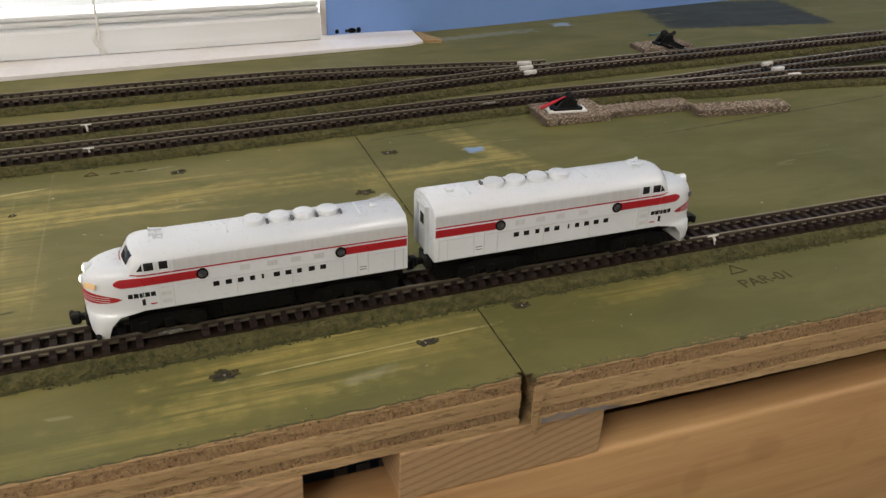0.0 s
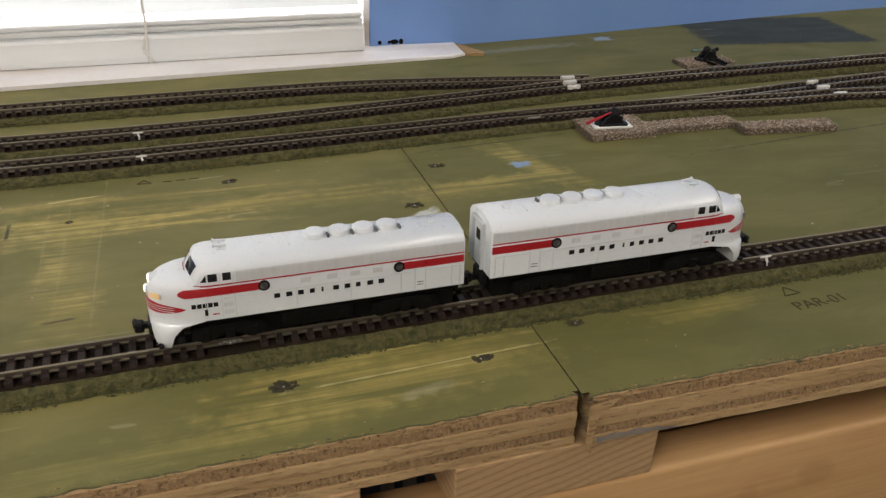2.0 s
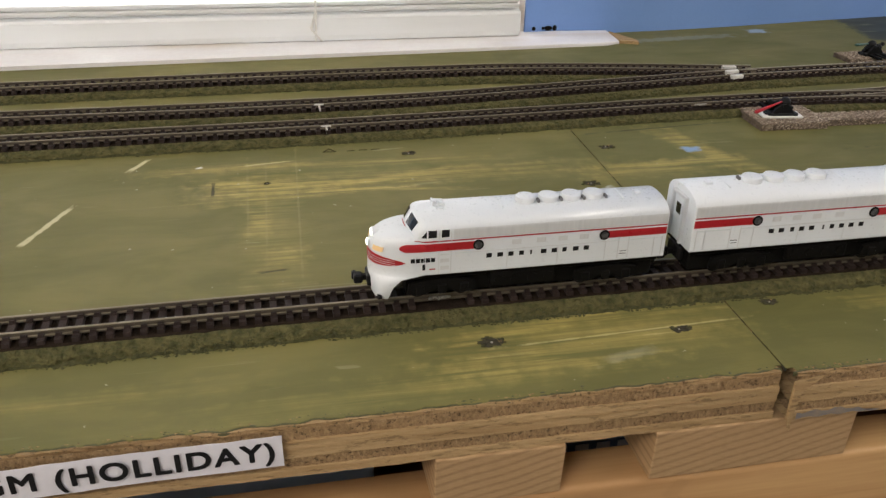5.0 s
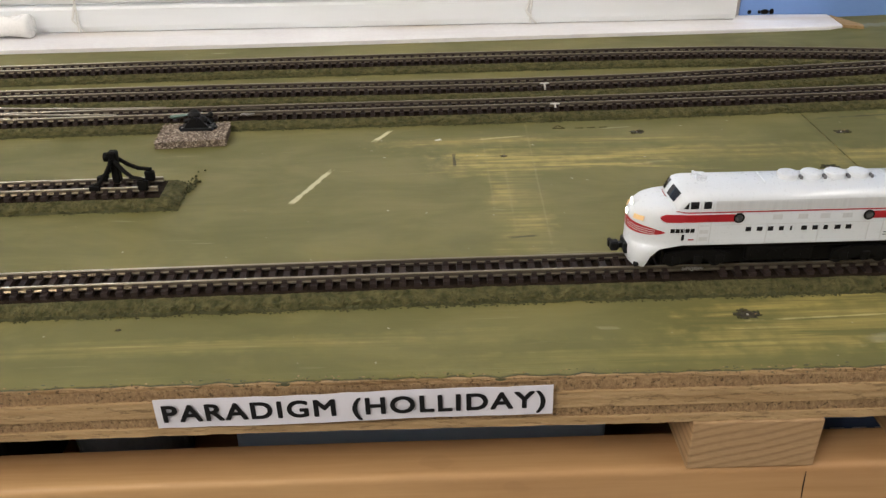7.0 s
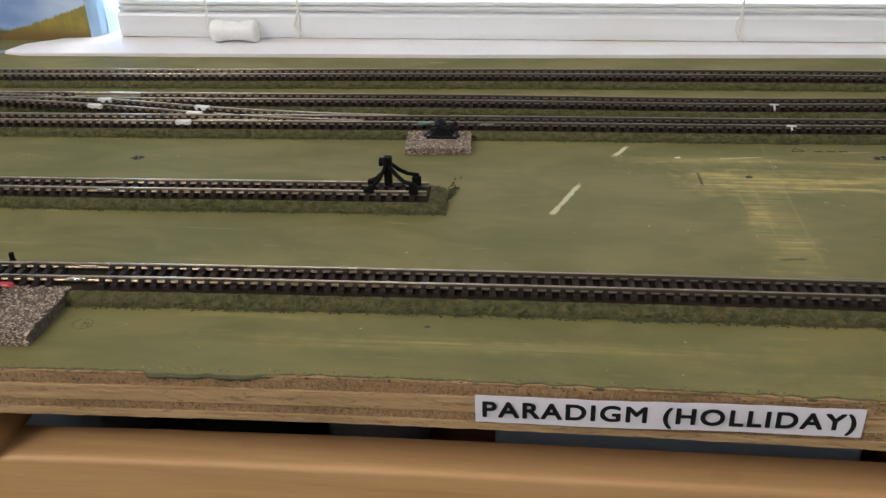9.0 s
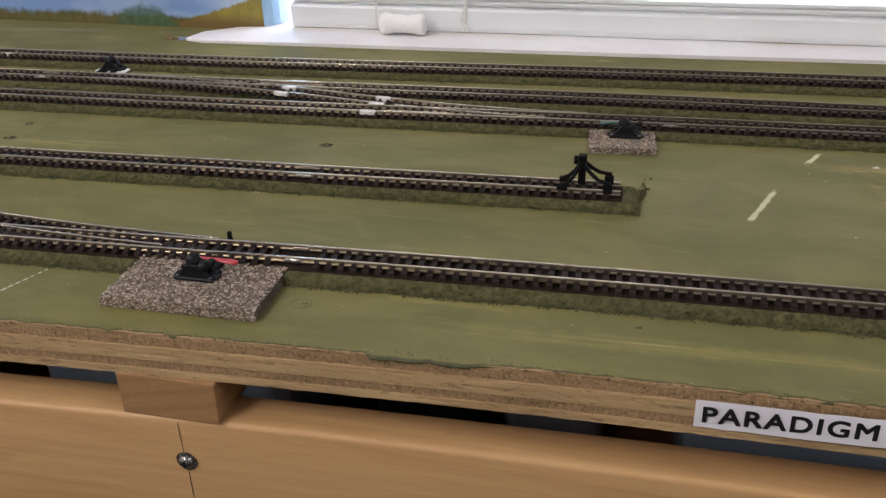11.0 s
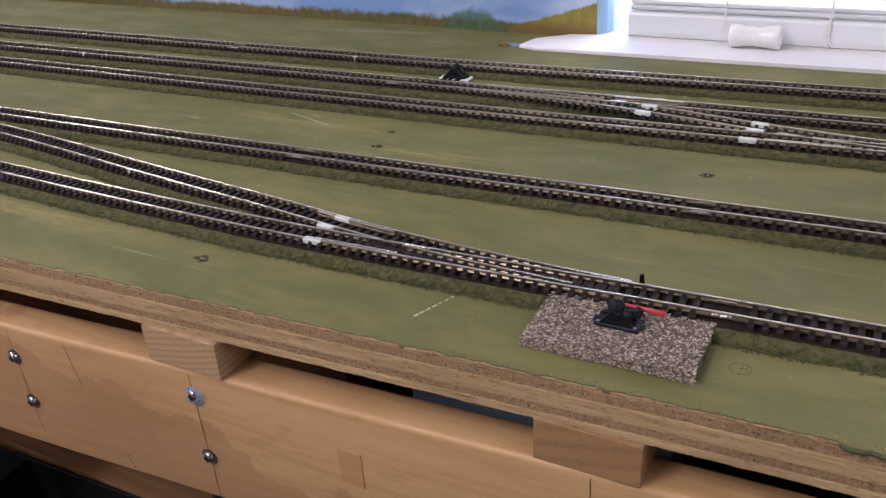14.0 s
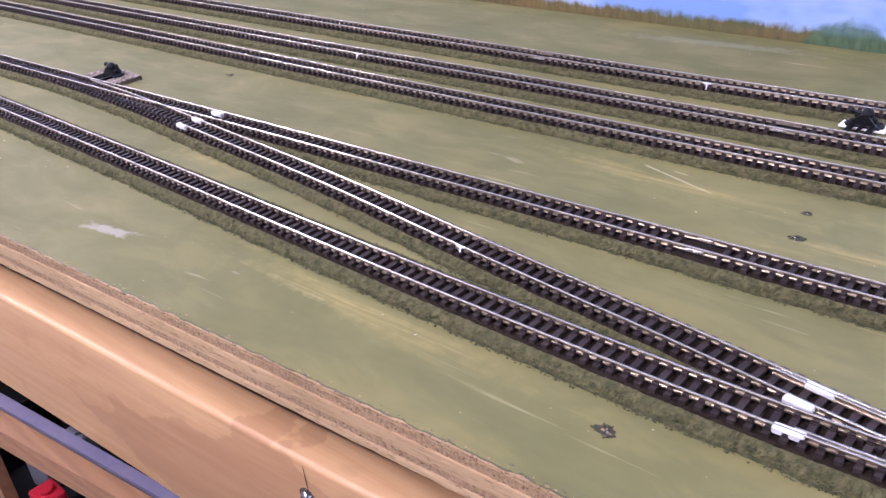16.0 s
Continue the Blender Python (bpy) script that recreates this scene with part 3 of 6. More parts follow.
def smooth_by_angle(ob, deg=35):
    """Smooth faces, with the edges above the angle kept sharp."""
    me = ob.data
    bm = bmesh.new()
    bm.from_mesh(me)
    for f in bm.faces:
        f.smooth = True
    for e in bm.edges:
        e.smooth = not (len(e.link_faces) == 2 and e.calc_face_angle(0) > radians(deg))
    bm.to_mesh(me)
    bm.free()
    return ob


def thing(name, label, category, x=0, y=0, z=0, rz=0, group="", kind=""):
    ob = new(name)
    ob.empty_display_size = 0.01
    ob.matrix_world = pose(x * MM, y * MM, z * MM, 0, 0, rz)
    return tagged(ob, label, category, group, kind)


def box(bm, x0, x1, y0, y1, z0, z1, bevel=0.0, seg=1, m=None):
    r = bmesh.ops.create_cube(bm, size=1)
    vs = r["verts"]
    for v in vs:
        v.co = Vector(((x0 + x1) / 2 + v.co.x * (x1 - x0), (y0 + y1) / 2 + v.co.y * (y1 - y0), (z0 + z1) / 2 + v.co.z * (z1 - z0)))
    if bevel:
        es = list({e for v in vs for e in v.link_edges})
        r = bmesh.ops.bevel(bm, geom=es, offset=bevel, segments=seg, profile=0.5, affect="EDGES")
        vs = list({v for f in r["faces"] for v in f.verts} | {v for v in vs if v.is_valid})
    if m is not None:
        for v in vs:
            v.co = m @ v.co
    return vs


def cyl(bm, at, r, h, axis="z", seg=20, r2=None, m=None):
    res = bmesh.ops.create_cone(bm, cap_ends=True, segments=seg, radius1=r, radius2=r if r2 is None else r2, depth=h)
    turn = {"z": Matrix(), "x": Matrix.Rotation(radians(90), 4, "Y"), "y": Matrix.Rotation(radians(-90), 4, "X")}[axis]
    t = Matrix.Translation(at) @ turn
    if m is not None:
        t = m @ t
    for v in res["verts"]:
        v.co = t @ v.co
    return res["verts"]


def ball(bm, at, r, seg=14, sx=1, sy=1, sz=1):
    res = bmesh.ops.create_uvsphere(bm, u_segments=seg, v_segments=max(6, seg // 2), radius=r)
    for v in res["verts"]:
        v.co = Vector((v.co.x * sx, v.co.y * sy, v.co.z * sz)) + Vector(at)
    return res["verts"]


def rod(bm, a, b, r, seg=8):
    a, b = Vector(a), Vector(b)
    d = b - a
    m = Matrix.Translation((a + b) / 2) @ d.to_track_quat("Z", "Y").to_matrix().to_4x4()
    res = bmesh.ops.create_cone(bm, cap_ends=True, segments=seg, radius1=r, radius2=r, depth=d.length)
    for v in res["verts"]:
        v.co = m @ v.co


def prism(bm, poly, z0, z1):
    lo = [bm.verts.new((x, y, z0)) for x, y in poly]
    hi = [bm.verts.new((x, y, z1)) for x, y in poly]
    n = len(poly)
    bm.faces.new(lo[::-1])
    bm.faces.new(hi)
    for i in range(n):
        bm.faces.new((lo[i], lo[(i + 1) % n], hi[(i + 1) % n], hi[i]))


def prism_axis(bm, poly, a0, a1, axis):
    """A prism of a two-dimensional outline along x (outline in y, z) or y (outline in x, z)."""
    put = (lambda p, a: (a, p[0], p[1])) if axis == "x" else (lambda p, a: (p[0], a, p[1]))
    lo = [bm.verts.new(put(p, a0)) for p in poly]
    hi = [bm.verts.new(put(p, a1)) for p in poly]
    n = len(poly)
    bm.faces.new(lo[::-1])
    bm.faces.new(hi)
    for i in range(n):
        bm.faces.new((lo[i], lo[(i + 1) % n], hi[(i + 1) % n], hi[i]))


def grid(bm, rows):
    """Quads over a table of points."""
    vs = [[bm.verts.new(p) for p in row] for row in rows]
    for a, b in zip(vs, vs[1:]):
        for i in range(len(a) - 1):
            bm.faces.new((a[i], a[i + 1], b[i + 1], b[i]))
    return vs


def loft(bm, rings, close=True, caps=True):
    vs = [[bm.verts.new(p) for p in ring] for ring in rings]
    n = len(vs[0])
    for a, b in zip(vs, vs[1:]):
        for i in range(n if close else n - 1):
            bm.faces.new((a[i], a[(i + 1) % n], b[(i + 1) % n], b[i]))
    if caps:
        bm.faces.new(vs[0][::-1])
        bm.faces.new(vs[-1])


def curve_through(points):
    """A smooth y of x through a few points."""
    pts = sorted(points)
    xs, ys = np.array(pts, float).T
    d = np.gradient(ys, xs)

    def f(x):
        i = int(np.clip(np.searchsorted(xs, x) - 1, 0, len(xs) - 2))
        h = xs[i + 1] - xs[i]
        u = (x - xs[i]) / h
        if u < 0:
            return ys[0] + d[0] * (x - xs[0])
        if u > 1:
            return ys[-1] + d[-1] * (x - xs[-1])
        return ((2 * u**3 - 3 * u**2 + 1) * ys[i] + (u**3 - 2 * u**2 + u) * h * d[i]
                + (-2 * u**3 + 3 * u**2) * ys[i + 1] + (u**3 - u**2) * h * d[i + 1])

    return f


def jitter(x, y=0.0, z=0.0, s=1.0):
    return noise.noise(Vector((x * s, y * s, z * s)))


# ---------------------------------------------------------------- plan of the board
EDGE = curve_through([(500, -7), (150, -5), (0, -2.5), (-107, -2.5), (-300, -3), (-444, -8), (-530, -12), (-620, -16), (-730, -21), (-870, -27), (-1100, -38), (-1700, -66)])
FASCIA = curve_through([(500, -7), (150, -4), (0, -3.2), (-107, -3.2), (-300, -4.5), (-444, -9), (-530, -13.5), (-620, -18), (-730, -25), (-870, -31), (-1100, -42), (-1700, -70)])
WALL_L = curve_through([(-2600, 408), (-1100, 402), (-840, 400), (-580, 393)])
WALL_R = curve_through([(38, 406), (110, 409), (182, 415), (292, 430), (430, 446), (1000, 470), (2300, 500)])
TRACK_FRONT = curve_through([(300, 53), (150, 53.6), (60, 53.8), (0, 53.4), (-60, 52.8), (-100, 52.6), (-200, 51.4), (-300, 49.3), (-400, 46.3), (-500, 42.6), (-600, 40.2), (-700, 41.6), (-800, 45), (-900, 49), (-1086, 55), (-1500, 68)])
TRACK_BRANCH = curve_through([(-430, 45.4), (-480, 46.2), (-530, 48.4), (-579, 53.2), (-593, 55.2), (-631, 60.5), (-678, 66), (-718, 71), (-820, 84.5), (-929, 95), (-990, 101), (-1060, 105.5), (-1176, 107)])
TRACK_SPUR = curve_through([(-290, 127.5), (-324, 126.5), (-378, 125), (-440, 123), (-490, 122), (-560, 119.6), (-650, 117.8), (-762, 115.2), (-955, 111.5), (-1045, 109), (-1176, 106), (-1500, 100)])
TRACK_NEAR = curve_through([(500, 203), (351, 213), (285, 221.5), (243, 222), (171, 229), (88, 229), (0, 224.5), (-120, 219.5), (-280, 216), (-385, 212.5), (-540, 208), (-670, 205.5), (-850, 203), (-1100, 201), (-1700, 194)])
TRACK_MID = curve_through([(426, 287), (289, 283), (200, 280), (131, 276), (74, 270), (0, 262), (-60, 256), (-120, 253), (-303, 251.5), (-430, 248), (-670, 243.5), (-800, 242), (-950, 239.5), (-1140, 237), (-1700, 231)])
TRACK_FAR = curve_through([(200, 280.5), (165, 282.5), (131, 287.5), (81, 296), (40, 302), (0, 306), (-60, 307), (-160, 305.5), (-300, 301.5), (-445, 295.5), (-587, 290.5), (-720, 287.5), (-835, 286.5), (-961, 285.5), (-1206, 284), (-1700, 280)])
CROSS_LEFT = curve_through([(-300, 216.2), (-350, 216.4), (-400, 220), (-434, 224.5), (-466, 230), (-496, 235), (-540, 240), (-600, 243.2), (-640, 244)])
CROSS_RIGHT = curve_through([(120, 229.5), (170, 229.8), (215, 232.5), (250, 236.5), (285, 240.5), (383, 249), (500, 258)])
Z_BED, Z_TIE, Z_RAIL = 4.1, 5.6, 7.6


# ---------------------------------------------------------------- boards
def seam_x(y):
    return 1.2 + 0.022 * y


def strip_front(x0, x1, z0, z1, out, rough, step):
    """The front face of one veneer, its depth back into the board, rough where it is end grain."""
    bm = bmesh.new()
    n = int((x1 - x0) / step)
    rows = []
    prof = [(14.0, z1), (0, z1), (0, z1 * 0.66 + z0 * 0.34), (0, z1 * 0.33 + z0 * 0.67), (0, z0), (14.0, z0)]
    for i in range(n + 1):
        x = x0 + (x1 - x0) * i / n
        e = EDGE(x) - out
        row = []
        for k, (dy, z) in enumerate(prof):
            j = 0 if dy else rough * (0.6 * jitter(x * 0.35, z * 0.9, 3.1) + 0.6 * jitter(x * 1.3, z * 2.0, 7.7) + 0.5 * jitter(x * 2.9, z * 4.0, 1.7))
            row.append((x, e + dy + j, z + (0.12 * jitter(x * 0.12, z) if 0 < k < 5 else 0)))
        rows.append(row)
    grid(bm, rows)
    return bm


VENEERS = [(-0.3, -1.45, -0.9, 0.6, 0), (-1.5, -5.1, -0.7, 0.4, 1), (-5.2, -7.9, 0.1, 0.2, 2), (-8.05, -11.0, -0.1, 0.2, 2), (-11.1, -14.6, -0.6, 0.4, 1), (-14.7, -17.4, 0.2, 0.3, 2)]


def board(name, x0, x1, label, out):
    t = thing(name, label, "board", kind="structure")
    xs = np.arange(x0, x1 + 1, 20.0)
    xs[-1] = x1
    back = [(x, (WALL_L(x) if x < -580 else WALL_R(x) if x > 38 else 420) - 1.5) for x in xs[::-1]]

    def outline(inset):
        front = [(x, EDGE(x) - out + inset) for x in xs]
        poly = front + back
        fix = []
        for x, y in poly:
            if x1 < 10 and abs(x - x1) < 1e-6:
                x = seam_x(y) - 0.3
            if x0 > -10 and abs(x - x0) < 1e-6:
                x = seam_x(y) + 0.3
            fix.append((x, y))
        return fix

    bm = bmesh.new()
    prism(bm, outline(13.0), -17.4, -0.3)
    part("core", bm, M_PLY_LIGHT, t)
    bm = bmesh.new()
    prism(bm, outline(3.6), -0.3, 0.0)
    n = int((x1 - x0) / 1.1)
    top_, low_ = [], []
    for i in range(n + 1):
        x = x0 + (1.5 if x0 > -10 else 0) + (x1 - x0 - 1.6) * i / n
        cover = min(1.0, max(0.0, 0.30 + 0.5 * jitter(x * 0.16, 12.0), (jitter(x * 0.013, 4.0) + 0.25 * jitter(x * 0.11, 8.0) - 0.14) * 5))
        e = EDGE(x) - out + 2.5 - 2.2 * cover + (1 - cover) * (0.8 * jitter(x * 0.25, 31) + 0.8 * jitter(x * 0.9, 17)) + 0.35 * jitter(x * 0.7, 23)
        top_.append([(x, EDGE(x) - out + 6.0, -0.08), (x, EDGE(x) - out + 5.0, 0.03), (x, e + 0.3, 0.03), (x, e, -0.15), (x, e + 0.05, -0.34)])
    grid(bm, top_)
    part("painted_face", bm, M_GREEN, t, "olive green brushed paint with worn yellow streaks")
    mats = (M_PLY_SKIN, M_PLY_END, M_PLY_LIGHT)
    for zt, zb, o, rough, kind in VENEERS:
        bm = strip_front(x0 + (1.5 if x0 > -10 else 0), x1 - (0.5 if x1 < 10 else 0), zb, zt, out + o, rough, 0.8 if kind == 1 else 2.5)
        part("veneer", bm, mats[kind], t)
    # paint that ran over the front edge, with a torn lower line; its dark tone includes edge shade
    bm = bmesh.new()
    n = int((x1 - x0) / 1.2)
    rows = []
    for i in range(n + 1):
        x = x0 + (x1 - x0) * i / n
        cover = min(1.0, max(0.0, 0.30 + 0.5 * jitter(x * 0.16, 12.0), (jitter(x * 0.013, 4.0) + 0.25 * jitter(x * 0.11, 8.0) - 0.14) * 5))
        e = EDGE(x) - out - 0.1 + 2.4 * (1 - cover)
        low = 0.1 + cover * (0.9 + 1.3 * max(0, jitter(x * 0.05, 9.0)) + 0.7 * jitter(x * 0.4, 2.0) + 0.5 * jitter(x * 1.1, 6.0))
        rows.append([(x, e + 0.5, -0.03), (x, e + 0.1, -0.12), (x, e - 0.35 * cover, -0.6 - low * 0.3), (x, e - 0.1 * cover, -0.6 - low)])
    grid(bm, rows)
    part("paint_run", bm, M_PAINT_EDGE, t)
    # loose pale chips and dark flecks along the broken paint line
    rnd = random.Random(int(x1) + 41)
    for mat, lab, count in ((M_PLY_SKIN, "pale wood chips on the edge", 900), (M_PAINT_EDGE, "dark paint flakes on the edge", 1100)):
        verts, faces = [], []
        for _ in range(count):
            x = rnd.uniform(max(x0, -1150) + 3, min(x1, 500) - 3)
            if jitter(x * 0.03, 51.0) < -0.12:
                continue
            y = EDGE(x) - out + rnd.triangular(0.1, 4.2, 1.6)
            z = 0.05 if y > EDGE(x) - out + 2.2 else -0.55
            r = rnd.triangular(0.10, 0.55, 0.18)
            i = len(verts)
            for dx, dy, dz in ((1.8, 0, 0), (-1.5, 0.3, 0), (0, 1, 0), (0, -1, 0), (0, 0, 0.7)):
                q = r * rnd.uniform(0.5, 1.3)
                verts.append(((x + dx * q) * MM, (y + dy * q) * MM, (z + dz * q) * MM))
            faces += [(i, i + 2, i + 4), (i + 2, i + 1, i + 4), (i + 1, i + 3, i + 4), (i + 3, i, i + 4)]
        me = bpy.data.meshes.new("chip")
        me.from_pydata(verts, [], faces)
        me.materials.append(mat)
        o = new("chip", me)
        o.parent = t
        tagged(o, lab, kind="stuff")
    return t


board("board_left", -1700, 0, "olive green painted plywood layout board with worn streaks", 0.0)
board("board_right", 2.4, 900, "olive green painted plywood layout board with splintered corner", 1.6)

# splintered end of the right-hand board at the seam
t = thing("seam_splinter", "torn pale wood splinter at the board seam", "splinter")
bm = bmesh.new()
loft(bm, [[(2.6, -5.4, -1.2), (12.5, -5.2, -0.4), (12.0, -4.6, -1.4), (2.6, -4.4, -2.4)], [(2.4, -5.9, -8), (5.2, -5.8, -6), (5, -4.8, -7), (2.4, -4.6, -9)],
          [(2.4, -5.7, -16), (4.0, -5.6, -17.5), (4.0, -4.8, -17.5), (2.4, -4.6, -16)], [(3.6, -5.5, -20.0), (4.6, -5.4, -21), (4.4, -5.0, -21), (3.6, -5.0, -20)]])
part("splinter", bm, M_PLY_LIGHT, t)
bm = bmesh.new()
rows = [[(6 + 26 * i / 12, EDGE(6) - 2.25, -14.5 - 0.6 * math.sin(i * 1.7) - (0.0 if i < 8 else (i - 8) * 0.55)), (6 + 30 * i / 12, EDGE(6) - 2.25, -16.8 - 0.4 * math.cos(i * 2))] for i in range(13)]
grid(bm, rows)
part("paint_smear", bm, surface("grey_smear", (0.13, 0.14, 0.17), (0.27, 0.21, 0.14), 210, rough=0.6, bump=0.2), t, "blue-grey paint smear")

# dark crumbs and shadowed gap along the seam
t = thing("seam_filler", "dark crumbling filler in the board seam", "filler", kind="structure")
bm = bmesh.new()
rows = []
for i in range(200):
    y = -1 + i * 1.08
    w = 0.42 + 0.25 * jitter(y * 0.2, 2) + 0.2 * jitter(y * 0.9, 4)
    rows.append([(seam_x(y) - w, y, -0.1), (seam_x(y) + 0.2 * jitter(y, 1), y, -0.9 + 0.9 * jitter(y * 0.3, 5)), (seam_x(y) + w, y, -0.1)])
grid(bm, rows)
part("filler", bm, M_KNOT, t)
bm = bmesh.new()
grid(bm, [[(seam_x(y) - 1.4 - 0.5 * jitter(y * 0.2, 6), y, 0.02), (seam_x(y), y, 0.06), (seam_x(y) + 1.4 + 0.5 * jitter(y * 0.2, 9), y, 0.02)] for y in np.arange(214.0, 420.0, 2.0)])
part("painted_over_seam", bm, M_GREEN, t)

# ---------------------------------------------------------------- fascia board, spacer blocks
t = thing("fascia_board", "varnished pine fascia board under the layout", "board", kind="structure")
bm = bmesh.new()
prof = [(18, -38.2), (17, -36.2), (15.5, -35.7), (2.4, -35.7), (1.2, -35.95), (0.45, -36.5), (0.1, -37.4), (0, -38.6), (0, -107), (0.8, -109), (3, -110), (18, -110)]
rings = []
for x in np.arange(-1700, 901, 25.0):
    e = FASCIA(x)
    rings.append([(x, e + dy, z) for dy, z in prof])
loft(bm, rings)
fb = part("plank", bm, M_FASCIA, t)
smooth_by_angle(fb, 40)
for cx, top, bot, lean in ((-69, -38, -108, 2), (-444.5, -37, -110, 0.5), (-620, -37, -110, 1), (-729, -38, -100, 1), (-691, -38, -62, 4), (-672, -96, -108, 4)):
    bm = bmesh.new()
    rows = []
    for k in range(13):
        z = top + (bot - top) * k / 12
        x = cx + lean * (k / 12 - 0.5) + 0.5 * jitter(z * 0.15, cx)
        w = 0.2 * (0.6 + 0.4 * math.sin(k * 1.7) ** 2)
        rows.append([(x - w, FASCIA(x) - 0.12, z), (x + w, FASCIA(x) - 0.12, z)])
    grid(bm, rows)
    part("crack", bm, M_INK, t)
for cx, zz, w, h in ((-548.6, -65.5, 20.5, 18),):
    bm = bmesh.new()
    box(bm, cx - w / 2, cx + w / 2, FASCIA(cx) - 0.05, FASCIA(cx) + 1.5, zz - h / 2, zz + h / 2, 0.1)
    part("wood_plug", bm, M_PLUG, t)

BLOCKS = [(-108, -68), (-39.5, 29.5), (-466, -427), (-642, -601), (270, 310)]
for bx0, bx1 in BLOCKS:
    cx = (bx0 + bx1) / 2
    aged = bx0 == -466
    ob = thing("spacer_block", "dark weathered spacer block with coarse grain" if aged else "rough-sawn pine spacer block between board and fascia", "wood block", cx, FASCIA(cx), 0, 0, "spacer blocks under the board")
    bm = bmesh.new()
    w = (bx1 - bx0) / 2
    prism_axis(bm, [(-w, -35.6), (-w + 0.3, -17.5), (w, -17.5), (w - 0.5, -35.6)], -0.2, 150, "y")
    bmesh.ops.bevel(bm, geom=bm.edges[:], offset=0.5, segments=2, profile=0.5, affect="EDGES")
    part("block", bm, M_BLOCK_DARK if aged else M_BLOCK, ob)


def screw(x, z, painted=False):
    ob = thing("wood_screw", "round-headed steel screw driven into the pine fascia", "screw", x, FASCIA(x), z, 0, "fascia screws")
    bm = bmesh.new()
    rings = []
    for r, d in ((4.3, 0.0), (4.3, -0.25), (3.0, -0.4), (2.9, -1.1), (2.2, -1.9), (1.2, -2.3)):
        rings.append([(r * math.cos(a), d, r * math.sin(a)) for a in np.linspace(0, 2 * math.pi, 20, endpoint=False)])
    loft(bm, rings)
    smooth_by_angle(part("head", bm, M_STEEL, ob), 40)
    bm = bmesh.new()
    box(bm, -1.6, 1.6, -2.45, -1.8, -0.32, 0.32)
    box(bm, -0.32, 0.32, -2.45, -1.8, -1.6, 1.6)
    part("recess", bm, M_INK, ob)
    if painted:
        bm = bmesh.new()
        rings = []
        for r, d in ((5.4, 0.0), (4.9, -0.4), (3.6, -0.9), (2.6, -1.7), (1.0, -2.1)):
            rings.append([(r * (1 + 0.3 * jitter(math.cos(a) * 2, math.sin(a) * 2, 5)) * math.cos(a), d + 0.3 * jitter(a, r), r * (1 + 0.3 * jitter(math.cos(a) * 2, math.sin(a) * 2, 5)) * math.sin(a) - 0.8) for a in np.linspace(0, 2 * math.pi, 24, endpoint=False)])
        loft(bm, rings)
        part("paint_blob", bm, surface("dried_grey_paint", (0.30, 0.33, 0.40), (0.10, 0.11, 0.14), 420, rough=0.4, bump=0.5, grain=900), ob, "dried grey-blue paint over the head")


for sx, sz in ((-444.3, -55.5), (-620, -48.7), (-620.1, -83.5), (-730.3, -54), (-728.3, -80.5)):
    screw(sx, sz, sz == -48.7)

# ---------------------------------------------------------------- room
def wall(name, poly, z0, z1, mat, label):
    bm = bmesh.new()
    prism(bm, poly, z0, z1)
    ob = part(name, bm, mat, None)
    return tagged(ob, label, "wall", kind="structure")


xs = np.linspace(-2600, -580.5, 30)
wall("wall_left", [(x, WALL_L(x)) for x in xs] + [(-580.5, 560), (-2600, 560)], -1050, 1400, M_MURAL, "painted backdrop wall with sky and grassland mural")
xs = np.linspace(38, 2300, 40)
wall("wall_right", [(x, WALL_R(x)) for x in xs] + [(2300, 640), (38, 640)], -1050, 1400, M_BLUE, "plain blue painted wall beside the window")
wall("jamb_left", [(-580.4, 393.5), (-577.5, 394.6), (-574, 398), (-571, 404), (-569, 414), (-567.6, 430), (-567, 450), (-567, 539), (-580.4, 539)], 2.7, 900, M_PALE, "pale blue rounded plaster window return")
wall("jamb_right", [(38 - 0.2, 407), (34, 409), (33, 420), (33, 556), (38 - 0.2, 556)], 2, 900, M_SILL, "white painted window return")
wall("wall_above_window", [(-580, 396), (37.8, 407), (37.8, 560), (-580, 560)], 900, 1399, M_BLUE, "blue painted wall over the window")
wall("wall_below_window", [(-580, 396), (37.8, 407), (37.8, 560), (-580, 560)], -1050, -18, M_BLUE, "blue painted wall under the window")
wall("wall_front", [(-2720, -2720), (2420, -2720), (2420, -2600), (-2720, -2600)], -1050, 1400, M_ROOM, "plain off-white room wall")
wall("wall_west", [(-2720, -2598), (-2601, -2598), (-2601, 560), (-2720, 560)], -1050, 1400, M_ROOM, "plain off-white room wall")
wall("wall_east", [(2301, -2598), (2420, -2598), (2420, 640), (2301, 640)], -1050, 1400, M_ROOM, "plain off-white room wall")
tagged(wall("floor", [(-2720, -2720), (2420, -2720), (2420, 640), (-2720, 640)], -1100, -1050, M_FLOOR, "dark brown carpeted floor"), category="floor")
tagged(wall("ceiling", [(-2720, -2720), (2420, -2720), (2420, 640), (-2720, 640)], 1400, 1450, M_CEIL, "plain white painted ceiling"), category="ceiling")
for lx, ly in ((-1200, -1350), (1300, -500), (-2300, -350)):
    ob = thing("ceiling_light", "rectangular ceiling light with glowing diffuser", "ceiling light", lx, ly, 1400, 0, "ceiling lights")
    bm = bmesh.new()
    box(bm, -170, 170, -620, 620, -24, 0, 4)
    part("frame", bm, M_FRAME, ob)
    bm = bmesh.new()
    box(bm, -150, 150, -600, 600, -30, -23, 3)
    part("diffuser", bm, M_DIFFUSER, ob)

